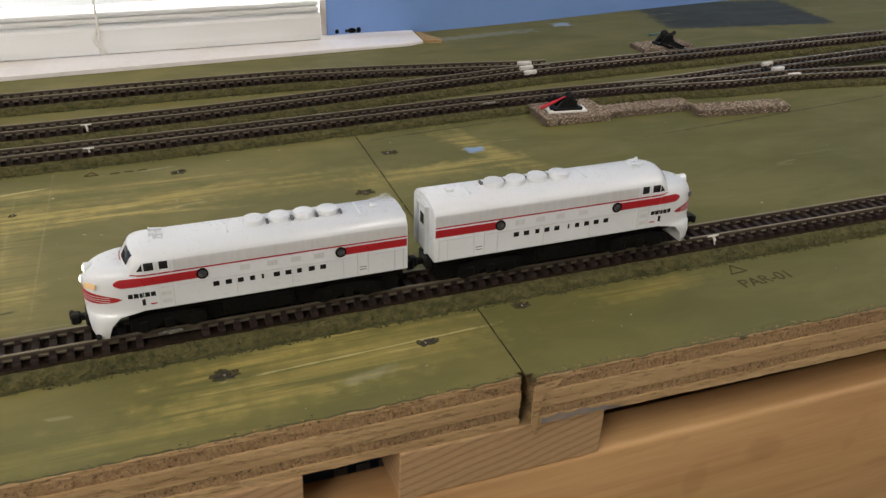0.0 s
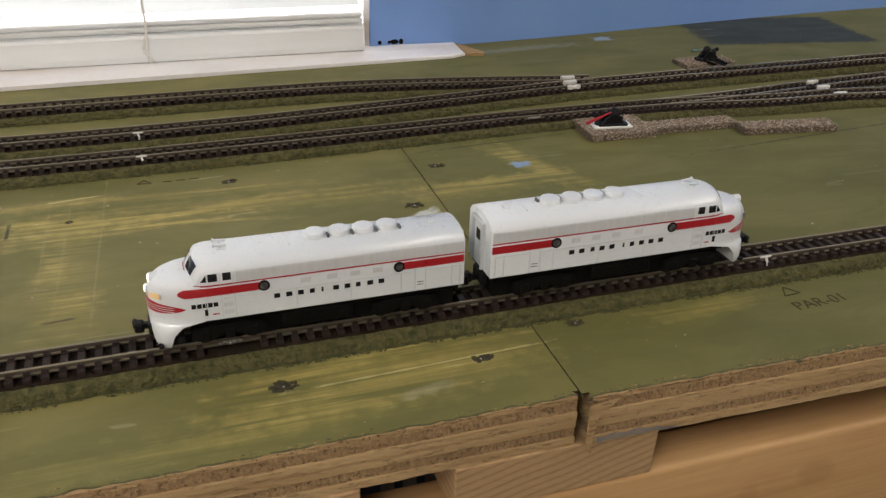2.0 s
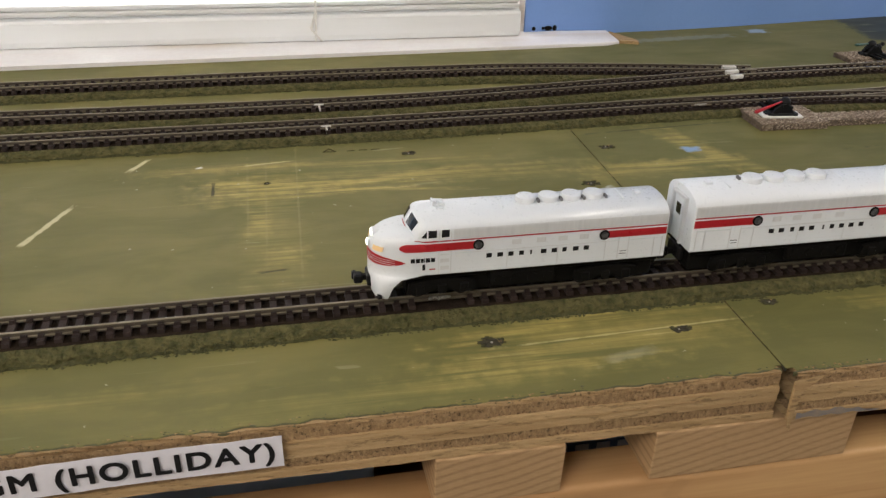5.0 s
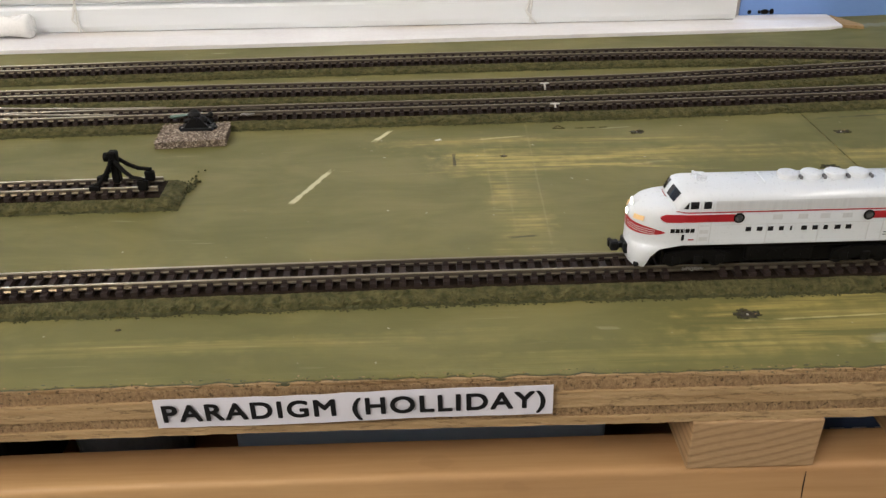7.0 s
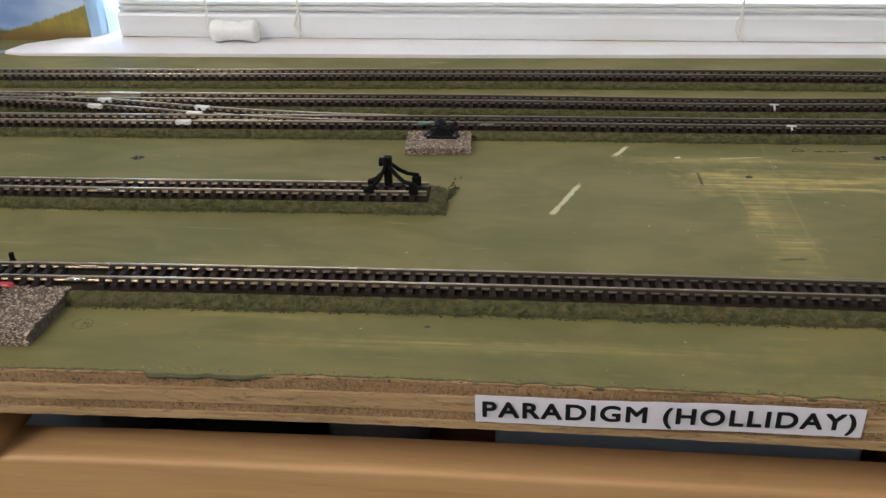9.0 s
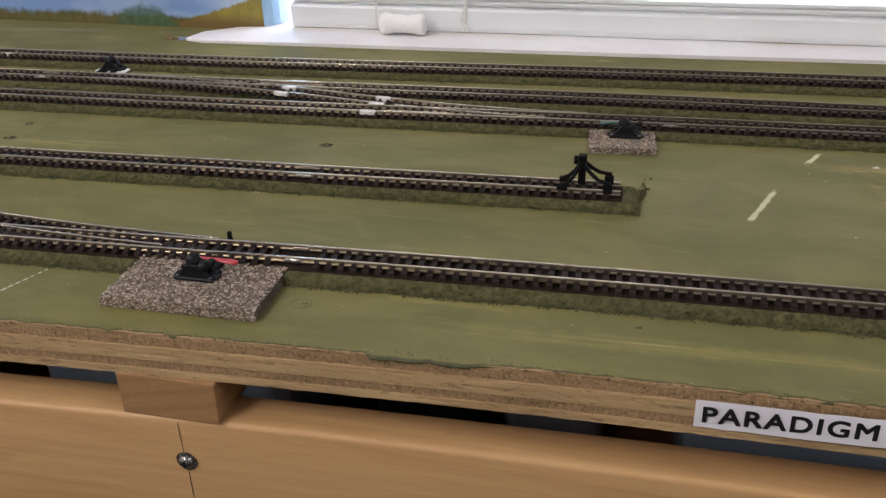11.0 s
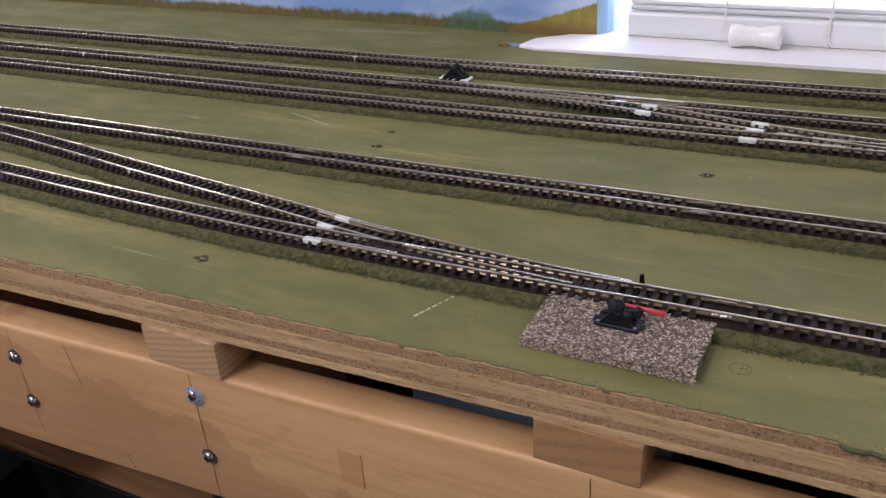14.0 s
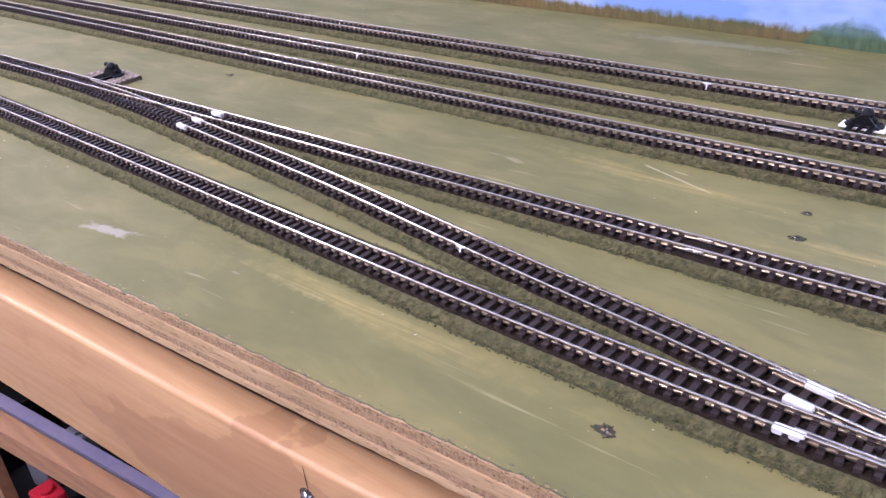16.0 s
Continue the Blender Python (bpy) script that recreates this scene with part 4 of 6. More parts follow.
# sill with its two ears in front of the wall
bm = bmesh.new()
sill = [(-612, 350.5), (-500, 352), (-300, 356), (-100, 363.5), (88, 371.5), (99, 376), (101, 406), (37, 407), (37, 556), (-579.8, 556), (-579.8, 392), (-600, 391), (-622.5, 374), (-627, 355)]
prism(bm, sill, 0.1, 2.6)
bmesh.ops.bevel(bm, geom=[e for e in bm.edges if e.verts[0].co.z > 2 and e.verts[1].co.z > 2], offset=1.2, segments=3, profile=0.5, affect="EDGES")
ob = part("window_sill", bm, M_SILL, None)
tagged(ob, "white painted wooden window sill level with the board", "window sill", kind="structure")
ob = thing("sill_end_grain", "bare wooden end of the white sill", "trim", kind="structure")
bm = bmesh.new()
prism(bm, [(99.5, 376.5), (112, 372), (113, 377), (102, 404)], 0.1, 2.2)
part("bare_end", bm, M_PLY_LIGHT, ob)

ob = thing("sill_splinter", "brown wood splinters lying by the sill end", "splinter", -641, 357, 0)
bm = bmesh.new()
for k in range(7):
    a_ = k * 1.3
    rod(bm, (3.0 * math.cos(a_), 2.5 * math.sin(a_), 0.6), (3.0 * math.cos(a_) + 4 * math.cos(a_ * 2.1), 2.5 * math.sin(a_) + 3 * math.sin(a_ * 1.7), 0.9 + 0.3 * k), 0.6, 6)
part("chip", bm, M_BROWN, ob)

# window behind the blind
w = thing("window_1", "white framed window behind a closed blind", "window", kind="structure")
for args in ((-577, 33, 540, 556, 2.7, 16), (-577, 33, 540, 556, 860, 900), (-577, -566, 540, 556, 16, 860), (22, 33, 540, 556, 16, 860), (-566, 22, 542, 554, 430, 460)):
    bm = bmesh.new()
    box(bm, *args, 1.5)
    part("window_frame", bm, M_FRAME, w)
for z0, z1 in ((16, 430), (460, 860)):
    bm = bmesh.new()
    box(bm, -566, 22, 546, 549, z0, z1)
    part("pane", bm, M_GLASS, w).visible_shadow = False

# blind
b = thing("window_blind", "white slatted window blind, lowered and closed", "blind", 0, 0, 0)
BX0, BX1 = -557.0, 31.0
bm = bmesh.new()
prof = [(396, 2.65), (394, 3.6), (393.2, 7), (393, 18.5), (394, 20.2), (398, 21), (409, 21), (411, 19.5), (411, 5), (409, 2.65)]
prism_axis(bm, [(y + 0.0, z) for y, z in prof], BX0, BX1, "x")
bmesh.ops.bevel(bm, geom=[e for e in bm.edges if abs(e.verts[0].co.x - e.verts[1].co.x) < 1], offset=0.7, segments=2, profile=0.5, affect="EDGES")
part("bottom_rail", bm, M_BLIND, b)
slat_poly = [(-1.5, -22.5), (0.6, -12), (1.3, 0), (0.6, 12), (-1.5, 22.5), (-4.2, 22.5), (-2.0, 12), (-1.3, 0), (-2.0, -12), (-4.2, -22.5)]
first = None
for i in range(21):
    zc = 4.0 + i * 41.5 if i else 24.2
    if i == 0:
        bm = bmesh.new()
        box(bm, BX0 + 1, BX1 - 1, 394.5, 441, 22.2, 25.4, 0.8)
        part("slat", bm, M_BLIND, b)
        bm = bmesh.new()
        box(bm, BX0 + 1, BX1 - 1, 395.5, 441, 26.0, 29.0, 0.8)
        part("slat", bm, M_BLIND, b)
        continue
    if first is None:
        bm = bmesh.new()
        prism_axis(bm, slat_poly, BX0 + 1, BX1 - 1, "x")
        first = part("slat", bm, M_BLIND, b, smooth=False)
        o = first
    else:
        o = new("slat", first.data)
        o.parent = b
    o.matrix_basis = pose(0, 0.404, (zc + 9) * MM, 17, 0, 0)
bm = bmesh.new()
box(bm, BX0, BX1, 392, 440, 862, 898, 2)
part("head_rail", bm, M_BLIND, b)
for cx in (-421, -112):
    bm = bmesh.new()
    for k in range(60):
        z = 3.5 + k * 14.6
        rod(bm, (cx + 0.6 * math.sin(k), 391.6, z), (cx + 0.6 * math.sin(k + 1), 391.6, z + 14.6), 0.8, 6)
    rod(bm, (cx, 391.8, 22), (cx - 3, 391.0, 12), 0.8, 6)
    rod(bm, (cx - 3, 391.0, 12), (cx + 4, 390.5, 3.8), 0.7, 6)
    part("ladder_cord", bm, M_CORD, b)
bm = bmesh.new()
rod(bm, (-488, 389, 10), (-486, 391, 60), 0.7, 6)
rod(bm, (-486, 391, 60), (-487, 391.5, 860), 0.7, 6)
part("pull_cord", bm, M_CORD, b)

# cord weight on the sill
ob = thing("cord_weight", "white plastic dumbbell cord weight lying on the sill", "cord weight", -465.5, 384, 2.6)
bm = bmesh.new()
prof = [(-17.0, 4.5), (-16.6, 7.0), (-15.2, 8.0), (-11.5, 7.9), (-7.5, 6.9), (0, 6.5), (7.5, 6.9), (11.5, 7.9), (15.2, 8.0), (16.6, 7.0), (17.0, 4.5)]
loft(bm, [[(x, r * math.cos(a), 8.0 + r * math.sin(a)) for a in np.linspace(0, 2 * math.pi, 28, endpoint=False)] for x, r in prof])
smooth_by_angle(part("spool", bm, M_PLASTIC, ob), 60)

# dark scars at the foot of the blue wall
for sx, sw, sh in ((45, 3, 3), (52, 2, 2.4), (56, 6.5, 3.6), (61, 3.4, 4.2)):
    ob = thing("wall_scar", "small dark hole in the blue wall by the sill", "hole", sx, WALL_R(sx) - 0.3, 4.8, 0, "wall scars")
    bm = bmesh.new()
    ball(bm, (0, 0, 0), 1.0, 10, sw / 2, 0.5, sh / 2)
    part("scar", bm, M_BLACK_FLAT, ob)


# ---------------------------------------------------------------- track
RAIL_PROFILE = [(-0.95, 0), (0.95, 0), (0.95, 0.42), (0.26, 0.55), (0.26, 1.3), (0.48, 1.5), (0.48, 1.82), (0.41, 2.0), (0.24, 2.1), (-0.24, 2.1), (-0.41, 2.0), (-0.48, 1.82), (-0.48, 1.5), (-0.26, 1.3), (-0.26, 0.55), (-0.95, 0.42)]
tie_mesh = None


def tie_geometry(bm, m=None):
    box(bm, -1.1, 1.1, -8.0, 8.0, -0.4, Z_TIE - Z_BED, m=m)
    for s in (-1, 1):
        box(bm, -0.95, 0.95, s * 4.6 - 1.7, s * 4.6 + 1.7, Z_TIE - Z_BED - 0.05, Z_TIE - Z_BED + 0.45, m=m)
        for q in (-1.0, 1.0):
            box(bm, -0.85, 0.85, s * 4.75 + q - 0.5, s * 4.75 + q + 0.42, Z_TIE - Z_BED + 0.35, Z_TIE - Z_BED + 1.1, m=m)


def heading(f, x):
    return math.atan2(f(x + 1) - f(x - 1), 2)


def rail(f, x0, x1, offset, parent, name="rail", mat=M_RAIL):
    bm = bmesh.new()
    rings = []
    for x in np.linspace(x0, x1, max(2, int(abs(x1 - x0) / 12) + 1)):
        a = heading(f, x)
        cx, cy = x - math.sin(a) * offset, f(x) + math.cos(a) * offset
        rings.append([(cx - math.sin(a) * u, cy + math.cos(a) * u, Z_RAIL - 2.1 + v) for u, v in RAIL_PROFILE])
    loft(bm, rings)
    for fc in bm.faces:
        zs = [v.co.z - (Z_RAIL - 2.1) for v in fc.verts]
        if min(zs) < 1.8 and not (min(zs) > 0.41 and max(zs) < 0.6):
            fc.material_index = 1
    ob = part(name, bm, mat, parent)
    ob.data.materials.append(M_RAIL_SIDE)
    return ob


def track(name, label, f, x0, x1, missing=(), near=(-1100, 420), rails=((4.75, None), (-4.75, None)), ties=True, cuts=()):
    """Flexible track: two rails and their ties, the ties left out at the joints."""
    global tie_mesh
    t = thing(name, label, "model track")
    for off, span in rails:
        a, b = span or (x0, x1)
        rail(f, a, b, off, t)
    if tie_mesh is None:
        bm = bmesh.new()
        tie_geometry(bm)
        for v in bm.verts:
            v.co *= MM
        tie_mesh = bpy.data.meshes.new("tie")
        bm.to_mesh(tie_mesh)
        bm.free()
        tie_mesh.materials.append(M_TIE)
    rest, count = bmesh.new(), 0
    if ties:
        for x in np.arange(x0 + 2, x1 - 2, 4.9):
            if any(a <= x <= b for a, b in missing):
                continue
            m = Matrix.Translation((x, f(x), Z_BED)) @ Matrix.Rotation(heading(f, x) + 0.02 * jitter(x, 3), 4, "Z")
            if near[0] <= x <= near[1] and count < 298:
                o = new("tie", tie_mesh)
                o.parent = t
                m.translation *= MM
                o.matrix_basis = m
                count += 1
            else:
                tie_geometry(rest, m)
    if rest.verts:
        o = part("far_tie", rest, M_TIE, t)
        tagged(o, kind="stuff")
    else:
        rest.free()
    for a, b in missing:
        x = (a + b) / 2
        for s in (-4.75, 4.75):
            bm = bmesh.new()
            h = heading(f, x)
            mm = Matrix.Translation((x, f(x), 0)) @ Matrix.Rotation(h, 4, "Z")
            box(bm, -3.4, 3.4, s - 0.8, s + 0.8, Z_RAIL - 2.2, Z_RAIL - 0.9, 0.3, m=mm)
            for k in range(5 if s < 0 else 0):
                ball(bm, mm @ Vector((-3 + 1.5 * k, s - 0.8, Z_RAIL - 1.4 + 0.3 * math.sin(k * 2.1))), 0.65, 8, 1.3, 0.7, 0.8)
            part("rail_joiner", bm, M_SOLDER if s < 0 else M_RAIL_SIDE, t)
    return t


def roadbed(name, f, x0, x1, half, seed, top=Z_BED, step=1.6, crumbs=4.0, sink=False):
    """A painted cork bed whose shoulders crumble."""
    prof = [(-1.0, -0.4), (-0.985, 0.4), (-0.97, 0.9), (-0.955, 1.4), (-0.94, 1.8), (-0.91, 2.1), (-0.84, 2.5), (-0.76, 3.0), (-0.655, 3.4), (-0.60, 3.6), (-0.2, 3.6),
            (0.2, 3.6), (0.60, 3.6), (0.70, 3.4), (0.78, 2.8), (0.86, 1.9), (0.93, 0.9), (1.0, -0.4)]
    xs_ = np.arange(x0, x1 + 0.1, step)
    verts, faces, w = [], [], len(prof)
    for i, x in enumerate(xs_):
        a = heading(f, x)
        sa, ca, fx = math.sin(a), math.cos(a), f(x)
        for k, (u, z) in enumerate(prof):
            d = half * u
            if abs(u) > 0.65:
                g = 1.0 if abs(u) > 0.72 else 0.4
                d += g * (1.0 * jitter(x * 0.10, u * 3, seed) + 0.6 * jitter(x * 0.45, u * 6, seed + 5))
                if 0 < k < w - 1:
                    z += g * (0.75 * jitter(x * 0.30, u * 14, seed + 11) + 0.6 * jitter(x * 0.9, u * 40, seed + 17)) * (1.25 if abs(u) > 0.9 else 0.55)
            if sink:
                z *= min(1.0, max(0.0, (x1 - x + 1.5 * jitter(u * 3, x * 0.5, seed)) / 5.0)) ** 0.5
            verts.append(((x - sa * d) * MM, (fx + ca * d) * MM, z * top / 3.6 * MM))
        if i:
            for k in range(w - 1):
                q = (i - 1) * w + k
                faces.append((q, q + w, q + w + 1, q + 1))
    me = bpy.data.meshes.new("bed")
    me.from_pydata(verts, [], faces)
    me.materials.append(M_BED)
    me.materials.append(M_CRUMB)
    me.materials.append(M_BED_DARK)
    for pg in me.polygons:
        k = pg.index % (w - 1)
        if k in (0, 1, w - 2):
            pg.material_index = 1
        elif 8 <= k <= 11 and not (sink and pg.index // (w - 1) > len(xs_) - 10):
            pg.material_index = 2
    t = thing(name, "olive painted cork roadbed with crumbling edges", "roadbed", kind="structure")
    o = new("bed", me)
    o.parent = t
    rnd = random.Random(seed)
    verts, faces = [], []
    for _ in range(int((x1 - x0) * crumbs)):
        x = rnd.uniform(x0, x1)
        side = -1 if rnd.random() < 0.72 else 1
        u = side * half * rnd.triangular(0.78, 1.10, 0.97)
        if jitter(x * 0.06, side * 4, seed) < -0.1 and rnd.random() < 0.75:
            continue
        a = heading(f, x)
        r = rnd.triangular(0.12, 0.75, 0.25)
        hz = (2.3 if abs(u) < 0.9 * half else max(0.0, (1.02 - abs(u) / half) / 0.12) * 2.0) * top / 3.6 * rnd.uniform(0.5, 1.0)
        c = Vector((x - math.sin(a) * u, f(x) + math.cos(a) * u, min(hz, top) + r * 0.1))
        i = len(verts)
        for dx, dy, dz in ((1, 0, 0), (-1, 0, 0), (0, 1, 0), (0, -1, 0), (0, 0, 1), (0, 0, -1)):
            q = r * rnd.uniform(0.6, 1.3)
            verts.append(((c.x + dx * q) * MM, (c.y + dy * q) * MM, (c.z + dz * q * 0.8) * MM))
        for p in ((0, 2, 4), (2, 1, 4), (1, 3, 4), (3, 0, 4), (2, 0, 5), (1, 2, 5), (3, 1, 5), (0, 3, 5)):
            faces.append(tuple(i + j for j in p))
    me = bpy.data.meshes.new("crumb")
    me.from_pydata(verts, [], faces)
    me.materials.append(M_CRUMB)
    o = new("crumb", me)
    o.parent = t
    tagged(o, "dark green cork crumbs", kind="stuff")
    return t


roadbed("roadbed", TRACK_FRONT, -1500, 400, 14.2, 1, Z_BED, 0.7, 13.0)
roadbed("roadbed", TRACK_BRANCH, -1110, -470, 12.5, 2, 3.95, 1.0, 8.0)
roadbed("roadbed", TRACK_SPUR, -1500, -287, 13.0, 3, Z_BED, 1.0, 8.0, True)
roadbed("roadbed", TRACK_NEAR, -1650, 480, 12.5, 4)
roadbed("roadbed", TRACK_MID, -1650, 430, 12.5, 5)
roadbed("roadbed", TRACK_FAR, -1650, 130, 12.5, 6, 4.0)

track("railway_track", "front N-gauge track with brown ties and dull rails", TRACK_FRONT, -1500, 400, [(-104, -90), (-421, -409)], (-1090, 300))
track("railway_track", "dead-end spur track with brown plastic ties", TRACK_SPUR, -1500, -296, [(-446, -435), (-656, -645)], (-1500, -296))
track("railway_track", "diverging track with brown plastic ties", TRACK_BRANCH, -1105, -452, [], (-1080, -600),
      rails=((4.75, (-1080, -450)), (-4.75, (-950, -552)), (-4.75, (-546, -470))), ties=True)
track("railway_track", "yard track with brown ties along the spur", TRACK_NEAR, -1650, 480, [(-280, -270), (78, 90)], (-1000, 420))
track("railway_track", "yard track with brown ties between two others", TRACK_MID, -1650, 430, [(-672, -662)], (-1000, 420))
track("railway_track", "rear yard track with brown ties beside the sill", TRACK_FAR, -1650, 150, [(-840, -830)], (-1100, 150))
track("crossover_track", "crossover rails between two yard tracks", CROSS_LEFT, -640, -300, ties=True,
      rails=((4.75, (-520, -318)), (-4.75, (-640, -430)), (4.75, (-620, -526)), (-4.75, (-424, -340))), near=(-540, -390))
track("crossover_track", "diverging yard rails with brown ties", CROSS_RIGHT, 130, 500, rails=((4.75, (150, 480)), (-4.75, (280, 480)), (-4.75, (170, 272))), near=(200, 480))


def guard(f, x0, x1, off, parent_name="guard_rail"):
    t = thing("guard_rail", "short dark guard rail beside a turnout", "guard rail", group="guard rails")
    rail(f, x0, x1, off, t, "rail", M_RAIL)


guard(TRACK_FRONT, -585, -545, -3.2)
guard(TRACK_BRANCH, -600, -556, 3.2)
guard(TRACK_NEAR, -430, -392, -3.2)
guard(TRACK_MID, -520, -480, 3.2)


def insulator(x, y, ang, w=9.0):
    t = thing("insulating_joint", "white insulating filler across a rail gap", "rail joint", x, y, 0, ang, "white insulating joints")
    bm = bmesh.new()
    box(bm, -w / 2, w / 2, -1.5, 1.5, Z_RAIL - 2.6, Z_RAIL - 0.02, 0.45)
    part("filler", bm, M_WHITE_GAP, t)


for x, y, a in ((-586, 35.6, 1), (-588, 48.5, -5), (-585, 58, -8), (-949, 91.5, -5), (-948, 101.5, -3), (-946, 114, 1),
                (-437, 206, 1), (-436, 219.5, -4), (-435, 229.5, -8), (-498, 229.5, -8), (-497, 240, -4), (-495, 251, 1),
                (131, 270.5, 8), (133, 280, 2), (136, 289, -5), (286, 219, 1), (285, 233, 6), (286, 245, 7)):
    insulator(x, y, a)


def feeder(f, x, off, drop=4.5):
    y = f(x) + off
    t = thing("feeder_wire", "white-painted feeder wire soldered to the rail", "wire", x, y, 0, 0, "feeder wires")
    bm = bmesh.new()
    s = -1 if off < 0 else 1
    box(bm, -2.6, 2.6, -0.5, 0.5, Z_RAIL - 1.0, Z_RAIL - 0.1, 0.25)
    rod(bm, (0, s * 0.5, Z_RAIL - 0.6), (0.4, s * 1.6, Z_RAIL - 2.6), 0.55, 8)
    rod(bm, (0.4, s * 1.6, Z_RAIL - 2.6), (0.2, s * 2.0, Z_RAIL - drop - 1.6), 0.5, 8)
    part("wire", bm, M_WHITE_GAP, t)


for f, x, o in ((TRACK_MID, -121, -5), (TRACK_NEAR, -120, -5), (TRACK_FAR, -724, -5), (TRACK_BRANCH, -727, -5), (TRACK_FRONT, 103, -5), (TRACK_FAR, -161, 5), (TRACK_MID, -950, -5)):
    feeder(f, x, o)


# ---------------------------------------------------------------- switch stands and pads
def pad(name, x0, x1, y0, y1, h, ang, seed, label):
    """A slab of speckled cork with a broken edge."""
    w, d = (x1 - x0) / 2, (y1 - y0) / 2
    t = thing(name, label, "cork pad", (x0 + x1) / 2, (y0 + y1) / 2, 0, ang)
    bm = bmesh.new()
    nx, ny = max(6, int(w * 2 / 0.9)), max(6, int(d * 2 / 0.9))
    rows = []
    for j in range(-1, ny + 2):
        row = []
        for i in range(-1, nx + 2):
            u, v = min(max(i, 0), nx) / nx * 2 - 1, min(max(j, 0), ny) / ny * 2 - 1
            low = i < 0 or j < 0 or i > nx or j > ny
            e = max(abs(u), abs(v))
            x = w * u + (0.5 * jitter(v * d * 0.5, u, seed) if abs(u) == 1 else 0)
            y = d * v + (0.5 * jitter(u * w * 0.5, v, seed + 3) if abs(v) == 1 else 0)
            z = -0.2 if low else h + 0.45 * jitter(x * 0.9, y * 0.9, seed) + 0.3 * jitter(x * 2.3, y * 2.3, seed) - (0.5 if e > 0.97 else 0)
            row.append((x, y, z))
        rows.append(row)
    grid(bm, rows)
    part("slab", bm, M_GRAVEL, t)
    rnd = random.Random(seed)
    verts, faces = [], []
    for _ in range(int(w * d * 4 * 2.3)):
        cx, cy = rnd.uniform(-w, w), rnd.uniform(-d, d)
        r = rnd.uniform(0.22, 0.60)
        side = rnd.random() < 0.2
        if side:
            cy = -d - 0.1
        hz = rnd.uniform(0.3, h) if side else h + 0.05
        ta, el = rnd.uniform(0, math.pi), rnd.uniform(1.0, 2.2)
        i = len(verts)
        for dx, dy, dz in ((el, 0, 0), (-el, 0, 0), (0, 1, 0), (0, -1, 0), (0, 0, 1), (0, 0, -1)):
            q = r * rnd.uniform(0.5, 1.3)
            if side:
                px, py, pz = dx * math.cos(ta) - dy * math.sin(ta), dz * 0.6, dx * math.sin(ta) * 0.6 + dy * math.cos(ta) * 0.6
            else:
                px, py, pz = dx * math.cos(ta) - dy * math.sin(ta), dx * math.sin(ta) + dy * math.cos(ta), dz * 0.6
            verts.append(((cx + px * q) * MM, (cy + py * q) * MM, (hz + pz * q) * MM))
        for p in ((0, 2, 4), (2, 1, 4), (1, 3, 4), (3, 0, 4), (2, 0, 5), (1, 2, 5), (3, 1, 5), (0, 3, 5)):
            faces.append(tuple(i + j for j in p))
    me = bpy.data.meshes.new("granule")
    me.from_pydata(verts, [], faces)
    me.materials.append(M_GRANULE)
    o = new("granule", me)
    o.parent = t
    tagged(o, kind="stuff")
    return t


def granule_material():
    m, nt, p = base_material("cork_granules")
    geo = nt.nodes.new("ShaderNodeNewGeometry")
    ramp = nt.nodes.new("ShaderNodeValToRGB")
    ramp.color_ramp.elements[0].color = (0.12, 0.093, 0.07, 1)
    ramp.color_ramp.elements[1].color = (0.50, 0.43, 0.335, 1)
    e = ramp.color_ramp.elements.new(0.5)
    e.color = (0.27, 0.205, 0.155, 1)
    nt.links.new(geo.outputs["Random Per Island"], ramp.inputs[0])
    nt.links.new(ramp.outputs[0], p.inputs["Base Color"])
    p.inputs["Roughness"].default_value = 0.85
    return m


M_GRANULE = granule_material()
pad("switch_pad", -476.5, -416, 6, 38, 4.2, 0.5, 21, "speckled brown cork pad under the front switch stand")
pad("switch_pad", -315, -282, 183, 211, 3.6, 4, 22, "speckled brown cork pad under a yard switch stand")
pad("switch_pad", 106, 144, 195, 222, 4.0, -2, 23, "speckled brown cork pad beside the rear turnout")
pad("cork_strip", 144, 197, 197, 209, 3.6, -1, 24, "long speckled cork strip lying on the board")
pad("cork_strip", 194, 250, 181, 193, 3.8, -7, 25, "long speckled cork strip lying on the board")
pad("switch_pad", 236, 276, 310, 328, 3.0, 2, 26, "speckled brown cork pad beside the far turnout")
pad("switch_pad", -1108, -1068, 122, 142, 3.0, -3, 27, "speckled brown cork pad beyond the spur turnout")


